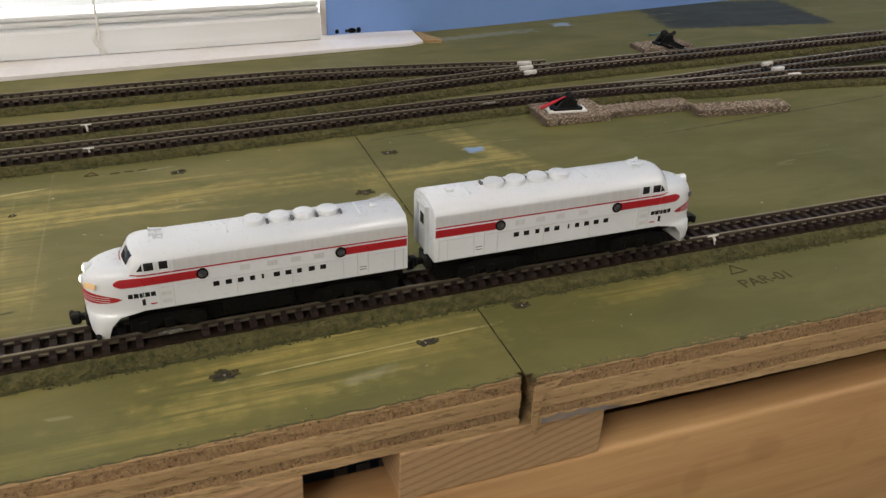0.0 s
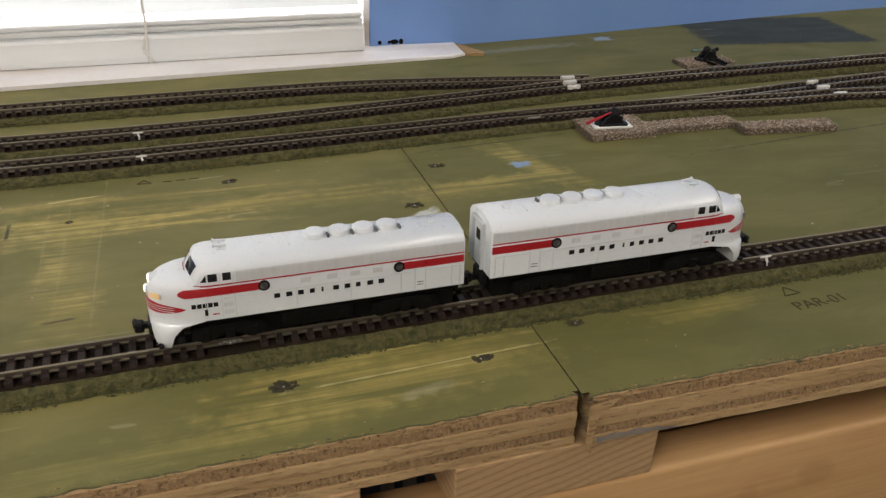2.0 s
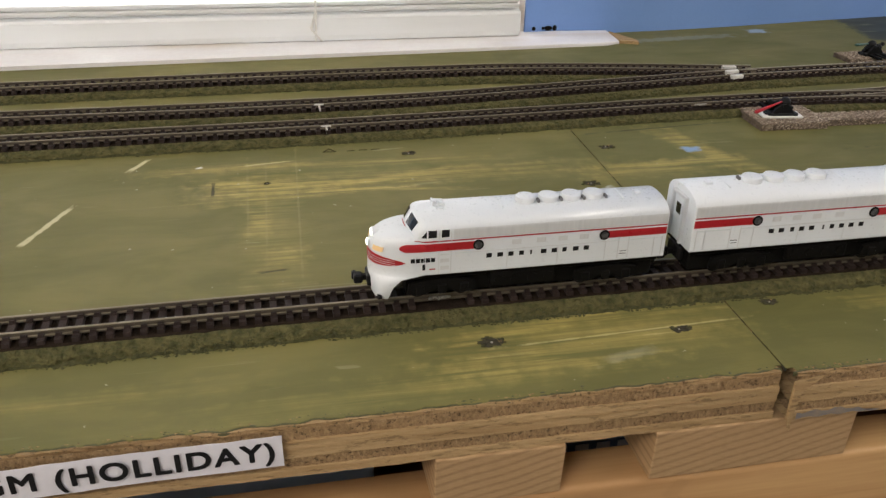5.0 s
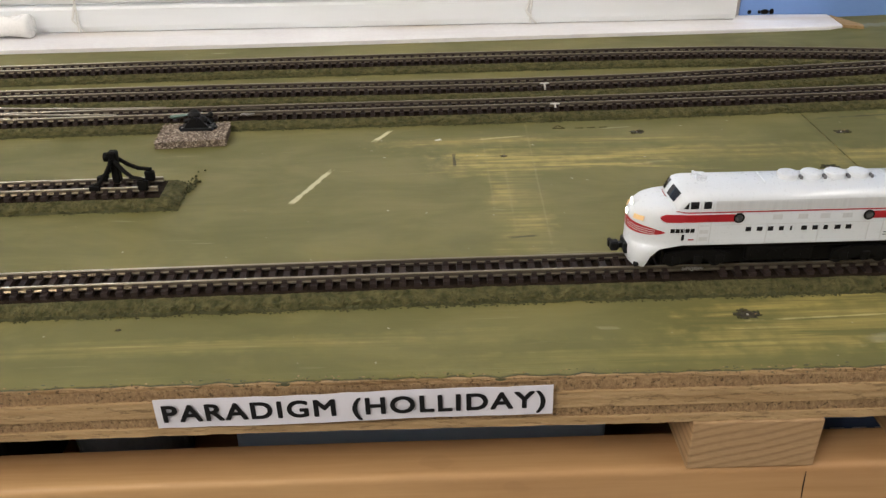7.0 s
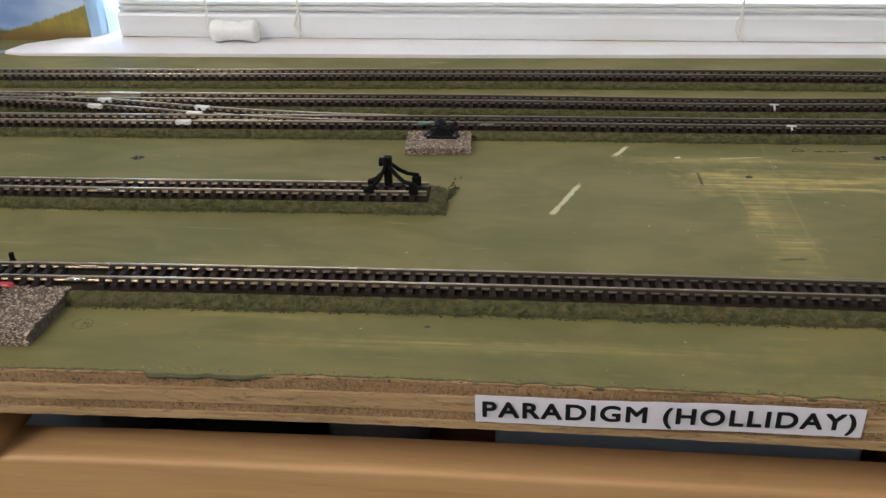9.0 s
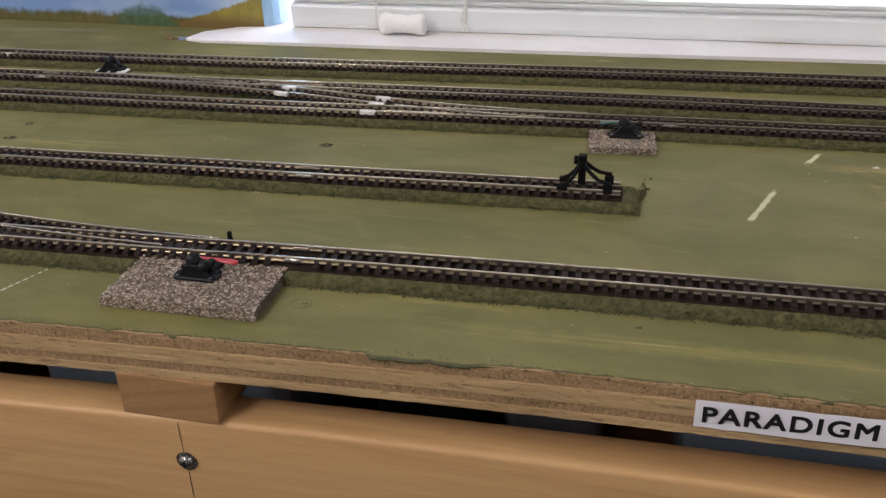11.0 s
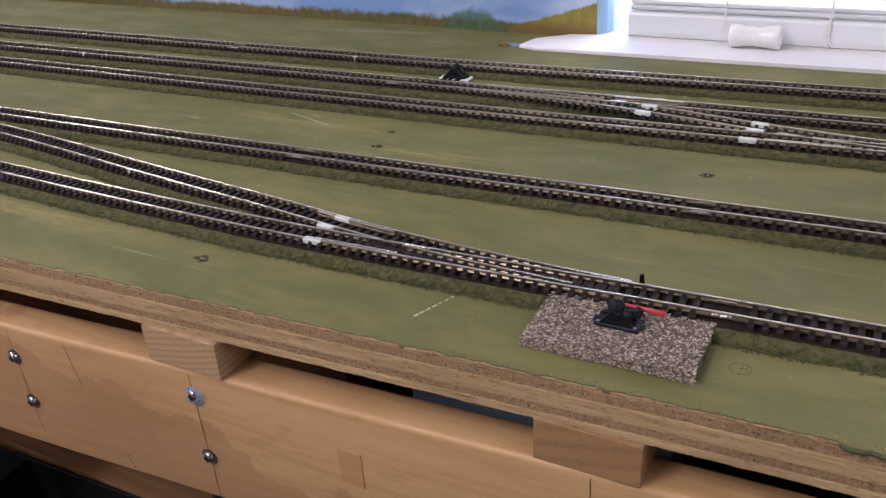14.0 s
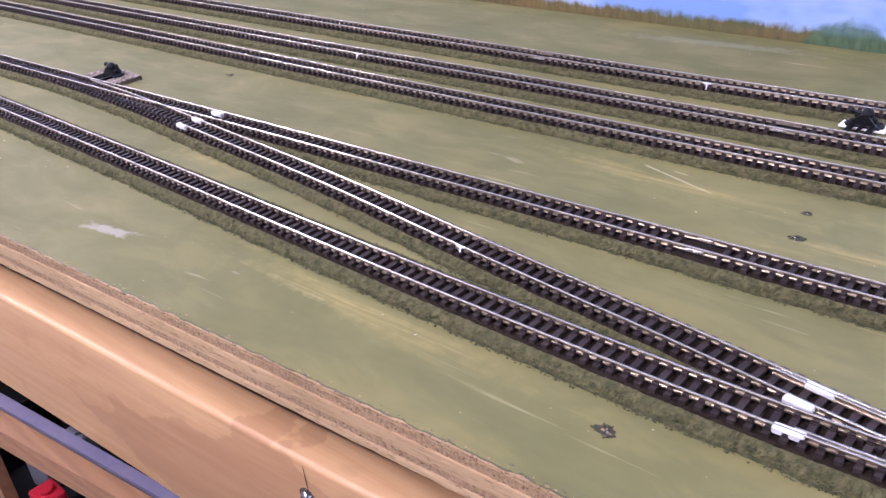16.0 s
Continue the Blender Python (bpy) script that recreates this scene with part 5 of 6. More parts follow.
def switch_stand(x, y, z, rz, sleeve, white_base, label, bar=1, dip=1.6):
    """A hand-thrown turnout stand: base with ears, pivot cheeks, weighted lever and throw bar."""
    t = thing("switch_stand", label, "switch stand", x, y, z, rz, "turnout switch stands")
    if white_base:
        bm = bmesh.new()
        box(bm, -11, 11, -4.6, 4.6, 0, 1.4, 0.4)
        part("white_base", bm, M_PLASTIC, t, "white plastic base plate")
    zb = 1.4 if white_base else 0.4
    bm = bmesh.new()
    box(bm, -8, 8, -4.2, 4.2, zb - 0.4, zb + 1.2, 0.4)
    box(bm, -9.2, 9.2, -1.8, 1.8, zb - 0.3, zb + 0.8, 0.4)
    part("base", bm, M_BLACK, t)
    for s in (-1, 1):
        bm = bmesh.new()
        prism_axis(bm, [(-6.4, zb + 1), (6.4, zb + 1), (4.4, zb + 3.6), (1.6, zb + 6.2), (-1.6, zb + 6.6), (-3.6, zb + 4.2)], s * 2.6 - 1.0, s * 2.6 + 1.0, "y")
        bmesh.ops.bevel(bm, geom=bm.edges[:], offset=0.25, segments=1, affect="EDGES")
        part("cheek", bm, M_BLACK, t)
    bm = bmesh.new()
    rod(bm, (0, -4.2, zb + 5.4), (0, 4.2, zb + 5.4), 1.1, 12)
    ball(bm, (-1.0, 0.6, zb + 6.2), 3.1, 14)
    ball(bm, (3.4, -1.2, zb + 4.6), 2.2, 12)
    part("pivot", bm, M_BLACK, t)
    bm = bmesh.new()
    rod(bm, (0, 0, zb + 5.4), (6.5, 0, zb + 6.6), 0.9, 10)
    ball(bm, (6.8, 0, zb + 6.6), 1.5, 12)
    rod(bm, (0, 0, zb + 5.4), (-5.8, 0.4, zb + 3.2), 1.0, 10)
    lever = part("lever", bm, M_BLACK, t)
    if sleeve:
        bm = bmesh.new()
        side, reach = (3.2, 15.5) if sleeve == "red" else (1.6, -13.0)
        tip, root = Vector((reach, side, zb + 6.9 - dip)), Vector((1.0, side * 0.5, zb + 7.2))
        ahead = (tip - root).normalized()
        across = ahead.cross(Vector((0, 0, 1))).normalized()
        above = across.cross(ahead)
        loft(bm, [[tuple(root.lerp(tip, k) + across * (w_ * cx_) + above * (0.75 * w_ * cz_)) for cx_, cz_ in ((1, 0), (0.6, 0.8), (-0.6, 0.8), (-1, 0), (-0.6, -0.8), (0.6, -0.8))]
                  for k, w_ in ((0, 0.55), (0.35, 0.8), (0.9, 1.35), (1.0, 1.1))])
        part("lever_sleeve", bm, M_RED if sleeve == "red" else M_LEAF, t, "bright red lever sleeve" if sleeve == "red" else "dark green lever sleeve")
    bm = bmesh.new()
    g = bar
    for s in (-1, 1):
        box(bm, s * 4.8 - 1.4, s * 4.8 + 1.4, min(3.5 * g, 15.0 * g), max(3.5 * g, 15.0 * g), zb + 0.0, zb + 1.3, 0.25)
    box(bm, -1.0, 1.0, min(2.0 * g, 29.0 * g), max(2.0 * g, 29.0 * g), zb + 0.6, zb + 1.4, 0.2)
    if sleeve == "red" and not white_base:
        box(bm, -0.8, 0.8, 28.0 * g - 0.8, 28.0 * g + 0.8, zb + 0.6, zb + 4.4, 0.25)
    part("throw_bar", bm, M_BLACK_FLAT, t)
    bm = bmesh.new()
    for s in (-1, 1):
        cyl(bm, (s * 6.6, -3.2, zb + 1.2), 0.7, 0.7, "z", 10)
    part("bolt", bm, M_STEEL, t)


switch_stand(-447, 25.5, 4.2, 0, "red", False, "black switch stand with red lever on a cork pad")
switch_stand(-297, 199, 3.6, 0, "green", False, "black switch stand with dark green lever on a cork pad")
switch_stand(122, 206, 4.0, 172, "red", True, "black switch stand with red lever on white base", -1, 5.2)
switch_stand(258, 318, 3.0, 2, "green", False, "black switch stand with dark green lever by the far track", -1, 0.6)
switch_stand(-638, 274, 0.4, 180, "", True, "black switch stand on white base between yard tracks")
switch_stand(-1086, 131, 3.0, 178, "", False, "black switch stand beyond the spur turnout")

# buffer stop at the end of the spur
ob = thing("buffer_stop", "black metal buffer stop at the end of the spur", "buffer stop", -313, TRACK_SPUR(-313), Z_RAIL, -1)
for s in (-1, 1):
    bm = bmesh.new()
    for pa, pb in zip([(-8.6, s * 4.75, 0.6), (-6.4, s * 4.6, 1.6), (-3.6, s * 3.8, 4.6), (-1.4, s * 2.6, 8.6)], [(-6.4, s * 4.6, 1.6), (-3.6, s * 3.8, 4.6), (-1.4, s * 2.6, 8.6), (-0.6, s * 1.8, 11.0)]):
        rod(bm, pa, pb, 0.85, 8)
    part("front_arm", bm, M_BLACK_FLAT, ob)
    bm = bmesh.new()
    for pa, pb in zip([(0.6, s * 1.8, 10.2), (4.0, s * 3.2, 6.8), (7.4, s * 4.6, 4.4)], [(4.0, s * 3.2, 6.8), (7.4, s * 4.6, 4.4), (12.6, s * 5.4, 3.4)]):
        rod(bm, pa, pb, 0.9, 8)
    part("back_arm", bm, M_BLACK_FLAT, ob)
    bm = bmesh.new()
    box(bm, -10.4, -5.8, s * 4.75 - 1.3, s * 4.75 + 1.3, -1.2, 0.9, 0.3)
    part("rail_clamp", bm, M_BLACK_FLAT, ob)
    bm = bmesh.new()
    box(bm, 9.6, 13.6, s * 4.9 - 1.1, s * 4.9 + 1.1, -1.4, 3.0, 0.4)
    part("rear_clamp", bm, M_BLACK_FLAT, ob)
bm = bmesh.new()
box(bm, -1.9, 1.7, -1.9, 1.9, 9.0, 14.0, 0.5)
box(bm, -1.7, 1.5, -1.8, 1.8, 0.4, 9.4, 0.5)
cyl(bm, (-2.9, 0, 11.4), 1.9, 1.6, "x", 16)
part("buffer_post", bm, M_BLACK_FLAT, ob)

# green scatter tuft at the end of the spur bed
ob = thing("scatter_tuft", "small clump of dark green scatter by the spur end", "tuft", -286, 139, 0)
bm = bmesh.new()
rnd = random.Random(3)
for _ in range(60):
    yy = rnd.gauss(-2, 5.5)
    ball(bm, (rnd.gauss(0.25 * yy, 1.1), yy, abs(rnd.gauss(0.5, 0.8))), rnd.uniform(0.25, 0.75), 6)
part("clump", bm, M_CRUMB, ob)


# ---------------------------------------------------------------- screw holes and pencilled marks
def screw_hole(x, y, r, seed):
    """A dark disc for a pit's shade, broken dark filler on it, a metal ball for the screw's glint."""
    t = thing("screw_hole", "filled screw hole, chipped, its pit shade drawn as a dark disc", "screw hole", x, y, 0, 0, "screw holes in the boards")
    bm = bmesh.new()
    rnd = random.Random(int(seed * 10) + 3)
    turn = rnd.uniform(-0.6, 0.6)
    rings = []
    for q, z in ((0.80, 0.03), (0.72, 0.16), (0.50, 0.08), (0.25, 0.05)):
        ring = []
        for a in np.linspace(0, 2 * math.pi, 22, endpoint=False):
            k = r * q * (1 + 0.6 * jitter(math.cos(a) * 1.6, math.sin(a) * 1.6, seed) + 0.3 * jitter(math.cos(a) * 5, math.sin(a) * 5, seed + 2))
            ring.append((1.3 * k * math.cos(a), 0.85 * k * math.sin(a) + turn * k * math.cos(a) * 0.3, z))
        rings.append(ring)
    loft(bm, rings)
    part("rim", bm, M_KNOT, t)
    for mat, lab, count, lo, hi in ((M_KNOT, "broken dark filler crumbs", 30, 0.3, 0.78), (M_CRUMB, "lifted olive paint flakes", 26, 0.6, 1.0), (M_PLY_SKIN, "pale wood fibres", 5, 0.2, 0.7)):
        bm = bmesh.new()
        for _ in range(count):
            a, d = rnd.uniform(0, 6.28), r * rnd.uniform(lo, hi)
            if jitter(math.cos(a) * 1.2, math.sin(a) * 1.2, seed + 9) < -0.12:
                continue
            q = rnd.uniform(0.16, 0.44) * r / 3
            ball(bm, (1.3 * d * math.cos(a), 0.85 * d * math.sin(a), q * 0.5), q, 5, rnd.uniform(0.8, 2.4), 1, 0.8)
        if bm.verts:
            tagged(part("filler_crumb", bm, mat, t), lab, kind="stuff")
        else:
            bm.free()
    bm = bmesh.new()
    ball(bm, (0.3 * r * rnd.uniform(-1, 1), -0.1 * r, 0.2), 0.13 * r, 8, 1.0, 0.9, 0.9)
    part("screw_tip", bm, M_SOLDER, t)


for i, (x, y, r) in enumerate(((-84, 28, 4.2), (-21, 25, 3.6), (15.5, 185, 3.8), (-83, 190.5, 3.8), (-449, 170.5, 3.2), (-626, 152, 3.2), (-630, 174, 2.6), (-630.5, 13.8, 4.0), (-1016, 176, 3.0), (17, 36, 3.0), (-8, 143, 4.0), (-284.5, 28, 0.9), (-150, 164, 1.8))):
    screw_hole(x, y, r * 0.86, i * 3.7)


def flat_text(words, size, mat, bold=0.0, name="lettering", parent=None, m=None, depth=0.0, apart=1.0):
    """Words in the built-in font, as a mesh; the size in millimetres."""
    cu = bpy.data.curves.new("words", "FONT")
    cu.body, cu.size, cu.offset, cu.extrude = words, size * MM, bold * MM, depth * MM
    cu.align_x, cu.align_y, cu.space_character = "CENTER", "CENTER", apart
    tmp = bpy.data.objects.new("words", cu)
    scene.collection.objects.link(tmp)
    me = bpy.data.meshes.new_from_object(tmp.evaluated_get(bpy.context.evaluated_depsgraph_get()))
    bpy.data.objects.remove(tmp)
    bpy.data.curves.remove(cu)
    me.materials.clear()
    me.materials.append(mat)
    o = new(name, me)
    if parent:
        o.parent = parent
    if m is not None:
        o.matrix_basis = m
    return o


ob = thing("pencil_mark", "hand-written black mark and triangle on the board", "marking", 103.5, 33.5, 0.1, 8)
bm = bmesh.new()
for a, b in (((-3.6, -1.8), (3.4, -2.2)), ((3.4, -2.2), (0.4, 3.4)), ((0.4, 3.4), (-3.6, -1.8))):
    rod(bm, (*a, 0.0), (*b, 0.0), 0.26, 6)
part("triangle", bm, M_PENCIL, ob)
flat_text("PAR-01", 7.6, M_PENCIL, -0.03, "lettering", ob, pose(0.0052, -0.0102, 0.0001, 0, 0, -5), 0.05)
ob = thing("pencil_mark", "faint hand-written black mark on the board", "marking", -120, 199, 0.1, 0)
bm = bmesh.new()
for a, b in (((-3, -1.4), (3, -1.6)), ((3, -1.6), (0, 2.6)), ((0, 2.6), (-3, -1.4)), ((8, -1.5), (12, -1.5)), ((14, -1.2), (18, -1.2)), ((20, -1.0), (24, -1.0))):
    rod(bm, (*a, 0.0), (*b, 0.0), 0.25, 6)
part("triangle", bm, M_PENCIL, ob)

ob = thing("pencil_mark", "faint pencilled ring with a mark inside", "marking", -404.3, 21.0, 0.06, 0)
bm = bmesh.new()
for k in range(22):
    if k in (6, 15):
        continue
    a, b = k * 2 * math.pi / 22, (k + 1) * 2 * math.pi / 22
    rod(bm, (3.6 * math.cos(a), 3.1 * math.sin(a), 0), (3.6 * math.cos(b), 3.1 * math.sin(b), 0), 0.08, 5)
part("ring", bm, M_PENCIL, ob)
bm = bmesh.new()
for a, b in (((0.2, -1.8), (0.4, 1.7)), ((0.3, 0.2), (2.2, 0.5)), ((2.0, 1.2), (2.2, -1.6))):
    rod(bm, (*a, 0.0), (*b, 0.0), 0.08, 5)
part("stroke", bm, M_PENCIL, ob)

# ---------------------------------------------------------------- sign on the front edge
sx0, sx1 = -266, -150.3
mid = (sx0 + sx1) / 2
sign = thing("paper_sign", "white paper name strip with bold black capitals", "sign", mid, EDGE(mid) - 1.0, -7.9, 0)
sign.matrix_world = pose(mid * MM, (EDGE(mid) - 1.2) * MM, -7.9 * MM, 0, -1.0, 0)
bm = bmesh.new()
rows = []
for i in range(60):
    u = i / 59 * 2 - 1
    x = u * 57.8
    bow = 0.25 * math.sin(u * 5) - 0.1
    rows.append([(x + 0.2 * jitter(1, i), bow, -5.0 + 0.25 * jitter(i * 0.3, 1)), (x, bow - 0.15, 0), (x + 0.2 * jitter(3, i), bow, 5.4 + 0.25 * jitter(i * 0.3, 7))])
grid(bm, rows)
p_ = part("paper", bm, M_PAPER, sign)
sol = p_.modifiers.new("thickness", "SOLIDIFY")
sol.thickness = 0.00012
o = flat_text("PARADIGM (HOLLIDAY)", 8.6, M_INK, 0.0, "lettering", sign, pose(0.0, -0.0006, 0.0003, 90, 0, 0), 0.02, 1.16)
wd = max(v.co.x for v in o.data.vertices) - min(v.co.x for v in o.data.vertices)
bm = bmesh.new()
for dx, dy in ((-0.27, 0.0), (0.27, 0.0), (-0.2, 0.22), (0.2, -0.22), (0.2, 0.22), (-0.2, -0.22), (0.0, 0.26), (0.0, -0.26), (0.0, 0.0)):
    n0 = len(bm.verts)
    bm.from_mesh(o.data)
    bm.verts.ensure_lookup_table()
    for v in bm.verts[n0:]:
        v.co.x = v.co.x * 0.1106 / wd + dx * MM
        v.co.y = v.co.y * 0.96 + dy * MM
        v.co.z += (dx + 2 * dy) * 0.01 * MM
bm.to_mesh(o.data)
bm.free()


# ---------------------------------------------------------------- locomotives
NOSE = [  # height, front, half width, back
    (1.6, 1.0, 8.0, 4.8), (3.4, 0.5, 8.8, 5.3), (6.0, 0.2, 9.3, 6.2), (8.6, 0.1, 9.5, 8.8), (9.8, 0.05, 9.55, 14.5), (13.0, 0.0, 9.6, 14.5), (16.0, 0.1, 9.6, 14.5),
    (18.0, 0.35, 9.55, 14.5), (19.6, 0.8, 9.4, 14.5), (21.0, 1.6, 9.1, 14.5), (22.0, 2.7, 8.6, 14.5), (22.8, 4.4, 7.7, 14.5), (23.4, 6.6, 6.2, 14.5), (23.75, 9.0, 3.8, 14.5)]
NOSE = [(h_, front - 1.7, w_, back - (1.2 if h_ < 9 else 0.0)) for h_, front, w_, back in NOSE]


def nose_ring(z):
    hs = [n[0] for n in NOSE]
    return [float(np.interp(z, hs, [n[k] for n in NOSE])) for k in (1, 2, 3)]


def nose_point(z, th, out=0.0):
    """A point of the nose at a height, th from -90 to 90 degrees round the front."""
    xf, w, xb = nose_ring(z)
    e = 2 / 2.3
    c, s = abs(math.cos(radians(th))) ** e, math.copysign(abs(math.sin(radians(th))) ** e, th)
    L = xb - xf
    return Vector((xf + L * (1 - c) - out * c, (w + out) * s, z))


BODY = [(9.6, 8.6, 20.0, 23.4), (10.3, 8.9, 21.4, 24.6), (11.0, 9.15, 22.6, 26.0), (11.7, 9.3, 23.3, 27.2), (12.5, 9.45, 23.8, 28.0), (13.6, 9.55, 24.1, 28.4), (15.5, 9.6, 24.2, 28.6), (22, 9.6, 24.2, 28.6), (93.2, 9.6, 24.2, 28.6), (93.6, 9.4, 24.0, 28.3)]
ROUND = 2.25


def body_dims(x):
    xs_ = [b[0] for b in BODY]
    return [float(np.interp(x, xs_, [b[k] for b in BODY])) for k in (1, 2, 3)]


def body_point(x, a, out=0.0):
    """A point of the upper body: a from 0 (top of the side) to 90 (roof centre); sign gives the side."""
    w, st, h = body_dims(x)
    s = math.copysign(1, a)
    e = 2 / ROUND
    y = (w + out) * abs(math.cos(radians(abs(a)))) ** e
    z = st + (h + out - st) * abs(math.sin(radians(abs(a)))) ** e
    bend = float(np.clip((20 - x) / 6, 0, 1)) * 2.2 * (y / 9.5) ** 2
    return Vector((x + bend - (out if x < 15 else 0), s * y, z))


def side_y(x, z):
    best = 0.0
    if x > 12.2:
        w, st, h = body_dims(x - 2.4 if x < 15 else x)
        best = w if z <= st else w * max(0.0, 1 - ((z - st) / (h - st)) ** ROUND) ** (1 / ROUND)
    if x < 14.5:
        xf, w, xb = nose_ring(z)
        if x > xf:
            c = 1 - (x - xf) / (xb - xf)
            th = math.degrees(math.acos(min(1.0, max(0.0, c) ** (2.3 / 2))))
            best = max(best, abs(nose_point(z, th).y))
    return best


def side_panel(x0, x1, z0, z1, s, out, shape=None, steps=None, nz=1):
    """A thin raised panel that follows the side of the locomotive."""
    bm = bmesh.new()
    n = steps or max(2, int((x1 - x0) / 1.0) if x0 < 15 else 2)
    rows = []
    for i in range(n + 1):
        x = x0 + (x1 - x0) * i / n
        a, b = (z0, z1) if shape is None else shape(x)
        row = [(x, s * (side_y(x, a) - 0.2), a)]
        for k in range(nz + 1):
            z = a + (b - a) * k / nz
            row.append((x, s * (side_y(x, z) + out), z))
        row.append((x, s * (side_y(x, b) - 0.2), b))
        rows.append(row)
    loft(bm, rows)
    return bm


def locomotive(x, f, turned, lit, size, label):
    """A streamlined cab diesel: nose towards its own -x, rails at its own zero."""
    sgn = -1 if turned else 1
    a = math.degrees(heading(f, x + sgn * 47))
    t = thing("diesel_locomotive", label, "model locomotive", x, f(x), Z_RAIL, a + (180 if turned else 0), "coupled locomotives")
    t.scale = (size, size, size)
    # shell
    bm = bmesh.new()
    rings = []
    for bx, w, st, h in BODY:
        up = [body_point(bx, v) for v in (1, 10, 20, 32, 45, 58, 70, 80, 90)]
        dn = [body_point(bx, -v) for v in (80, 70, 58, 45, 32, 20, 10, 1)]
        base = 9.8
        first_, last_ = up[0], dn[-1]
        rings.append([(first_.x, first_.y, base), (first_.x, first_.y + 0.0, (base + first_.z) / 2)] + [tuple(v) for v in up + dn] + [(last_.x, last_.y, (base + last_.z) / 2), (last_.x, last_.y, base)])
    loft(bm, rings)
    shell = part("body_shell", bm, M_BODY, t)
    smooth_by_angle(shell, 40)
    bm = bmesh.new()
    rings = []
    ths = [-90, -82, -72, -60, -48, -36, -24, -12, 0, 12, 24, 36, 48, 60, 72, 82, 90]
    for z in (1.6, 2.4, 3.4, 4.8, 6.0, 7.2, 8.6, 9.3, 9.8, 11.4, 13, 14.5, 16, 17, 18, 18.8, 19.6, 20.3, 21, 21.6, 22.1, 22.5, 22.9, 23.2, 23.4, 23.55, 23.65, 23.75):
        rings.append([tuple(nose_point(z, th)) for th in ths])
    loft(bm, rings)
    smooth_by_angle(part("nose", bm, M_BODY, t), 50)
    # underframe, trucks and tank
    bm = bmesh.new()
    box(bm, 8.5, 92.5, -7.8, 7.8, 7.4, 10.2, 0.4)
    box(bm, 9.5, 91.5, -6.2, 6.2, 1.4, 8.0, 0.4)
    part("underframe", bm, M_BLACK_FLAT, t)
    bm = bmesh.new()
    box(bm, 36, 58, -8.3, 8.3, 2.4, 8.6, 1.2, 2)
    for k in range(4):
        cyl(bm, (39 + k * 5.4, -8.1, 5.4), 1.6, 1.0, "y", 12)
        cyl(bm, (39 + k * 5.4, 8.1, 5.4), 1.6, 1.0, "y", 12)
    part("fuel_tank", bm, M_BLACK_FLAT, t)
    for cx in (20.5, 74.5):
        bm = bmesh.new()
        for s in (-1, 1):
            prism_axis(bm, [(cx - 11, 3.2), (cx - 10.4, 6.4), (cx - 4, 7.6), (cx + 4, 7.6), (cx + 10.4, 6.4), (cx + 11, 3.2), (cx + 5, 2.6), (cx + 2.5, 4.4), (cx - 2.5, 4.4), (cx - 5, 2.6)], s * 8.4 - 0.7, s * 8.4 + 0.7, "y")
            for q in (-7, 0, 7):
                box(bm, cx + q - 1.4, cx + q + 1.4, s * 9.0 - 0.5, s * 9.0 + 0.5, 2.6, 6.0, 0.3)
        box(bm, cx - 9, cx + 9, -6, 6, 2.8, 8.2, 0.5)
        truck = part("truck", bm, M_BLACK_FLAT, t)
        for q in (-7, 7):
            bm = bmesh.new()
            for s in (-1, 1):
                cyl(bm, (cx + q, s * 4.7, 3.1), 3.2, 1.6, "y", 20)
            rod(bm, (cx + q, -5, 3.1), (cx + q, 5, 3.1), 0.8, 8)
            part("wheelset", bm, M_BLACK, truck)
    # couplers
    for x0, d in ((-1.0, -1), (93.4, 1)):
        bm = bmesh.new()
        box(bm, min(x0, x0 + d * 3.4), max(x0, x0 + d * 3.4), -0.9, 0.9, 4.8, 6.6, 0.2)
        box(bm, min(x0 + d * 2.4, x0 + d * 5.2), max(x0 + d * 2.4, x0 + d * 5.2), -2.0, 1.2, 4.2, 7.4, 0.5)
        box(bm, min(x0 + d * 4.2, x0 + d * 5.6), max(x0 + d * 4.2, x0 + d * 5.6), 0.4, 2.4, 4.4, 7.2, 0.4)
        if d < 0:
            box(bm, -2.2, 0.6, -3.4, 3.4, 3.8, 7.8, 0.5)
        else:
            box(bm, 92, 94.0, -4, 4, 4.0, 8.6, 0.5)
        part("coupler", bm, M_BLACK, t)
    # stripes and lining, both sides
    for s in (-1, 1):
        def taper(xx):
            k = min(1.0, max(0.05, (xx - 7.0) / 1.8)) ** 0.5
            return 19.2 - 1.25 * k, 19.2 + 1.25 * k
        part("front_stripe", side_panel(7.0, 31.3, 18.0, 20.4, s, 0.17, taper, 48, 4), M_STRIPE, t)
        part("rear_stripe", side_panel(72.2, 93.3, 17.95, 20.45, s, 0.07), M_STRIPE, t)
        part("lining", side_panel(13.5, 93.3, 21.0, 21.42, s, 0.08), M_STRIPE, t)
        bm = bmesh.new()
        pts = [Vector((14.2, s * (side_y(14.2, 21.2) + 0.06), 21.2)), Vector((12.6, s * 9.15, 21.5))]
        pts += [body_point(9.75, s * v, 0.12) for v in (14, 24, 34, 44, 54, 64, 74, 84, 90)]
        for pa, pb in zip(pts, pts[1:]):
            rod(bm, pa, pb, 0.15, 6)
        part("lining_curve", bm, M_STRIPE, t)
        part("grille_band", side_panel(23.6, 93.2, 21.6, 25.0, s, 0.05, nz=5), M_BODY_GREY, t, "silver-grey side grille")
        for k, px in enumerate((42, 50, 57, 64)):
            part("filter_panel", side_panel(px, px + 3.0, 18.3, 20.0, s, 0.04), M_BODY_GREY, t)
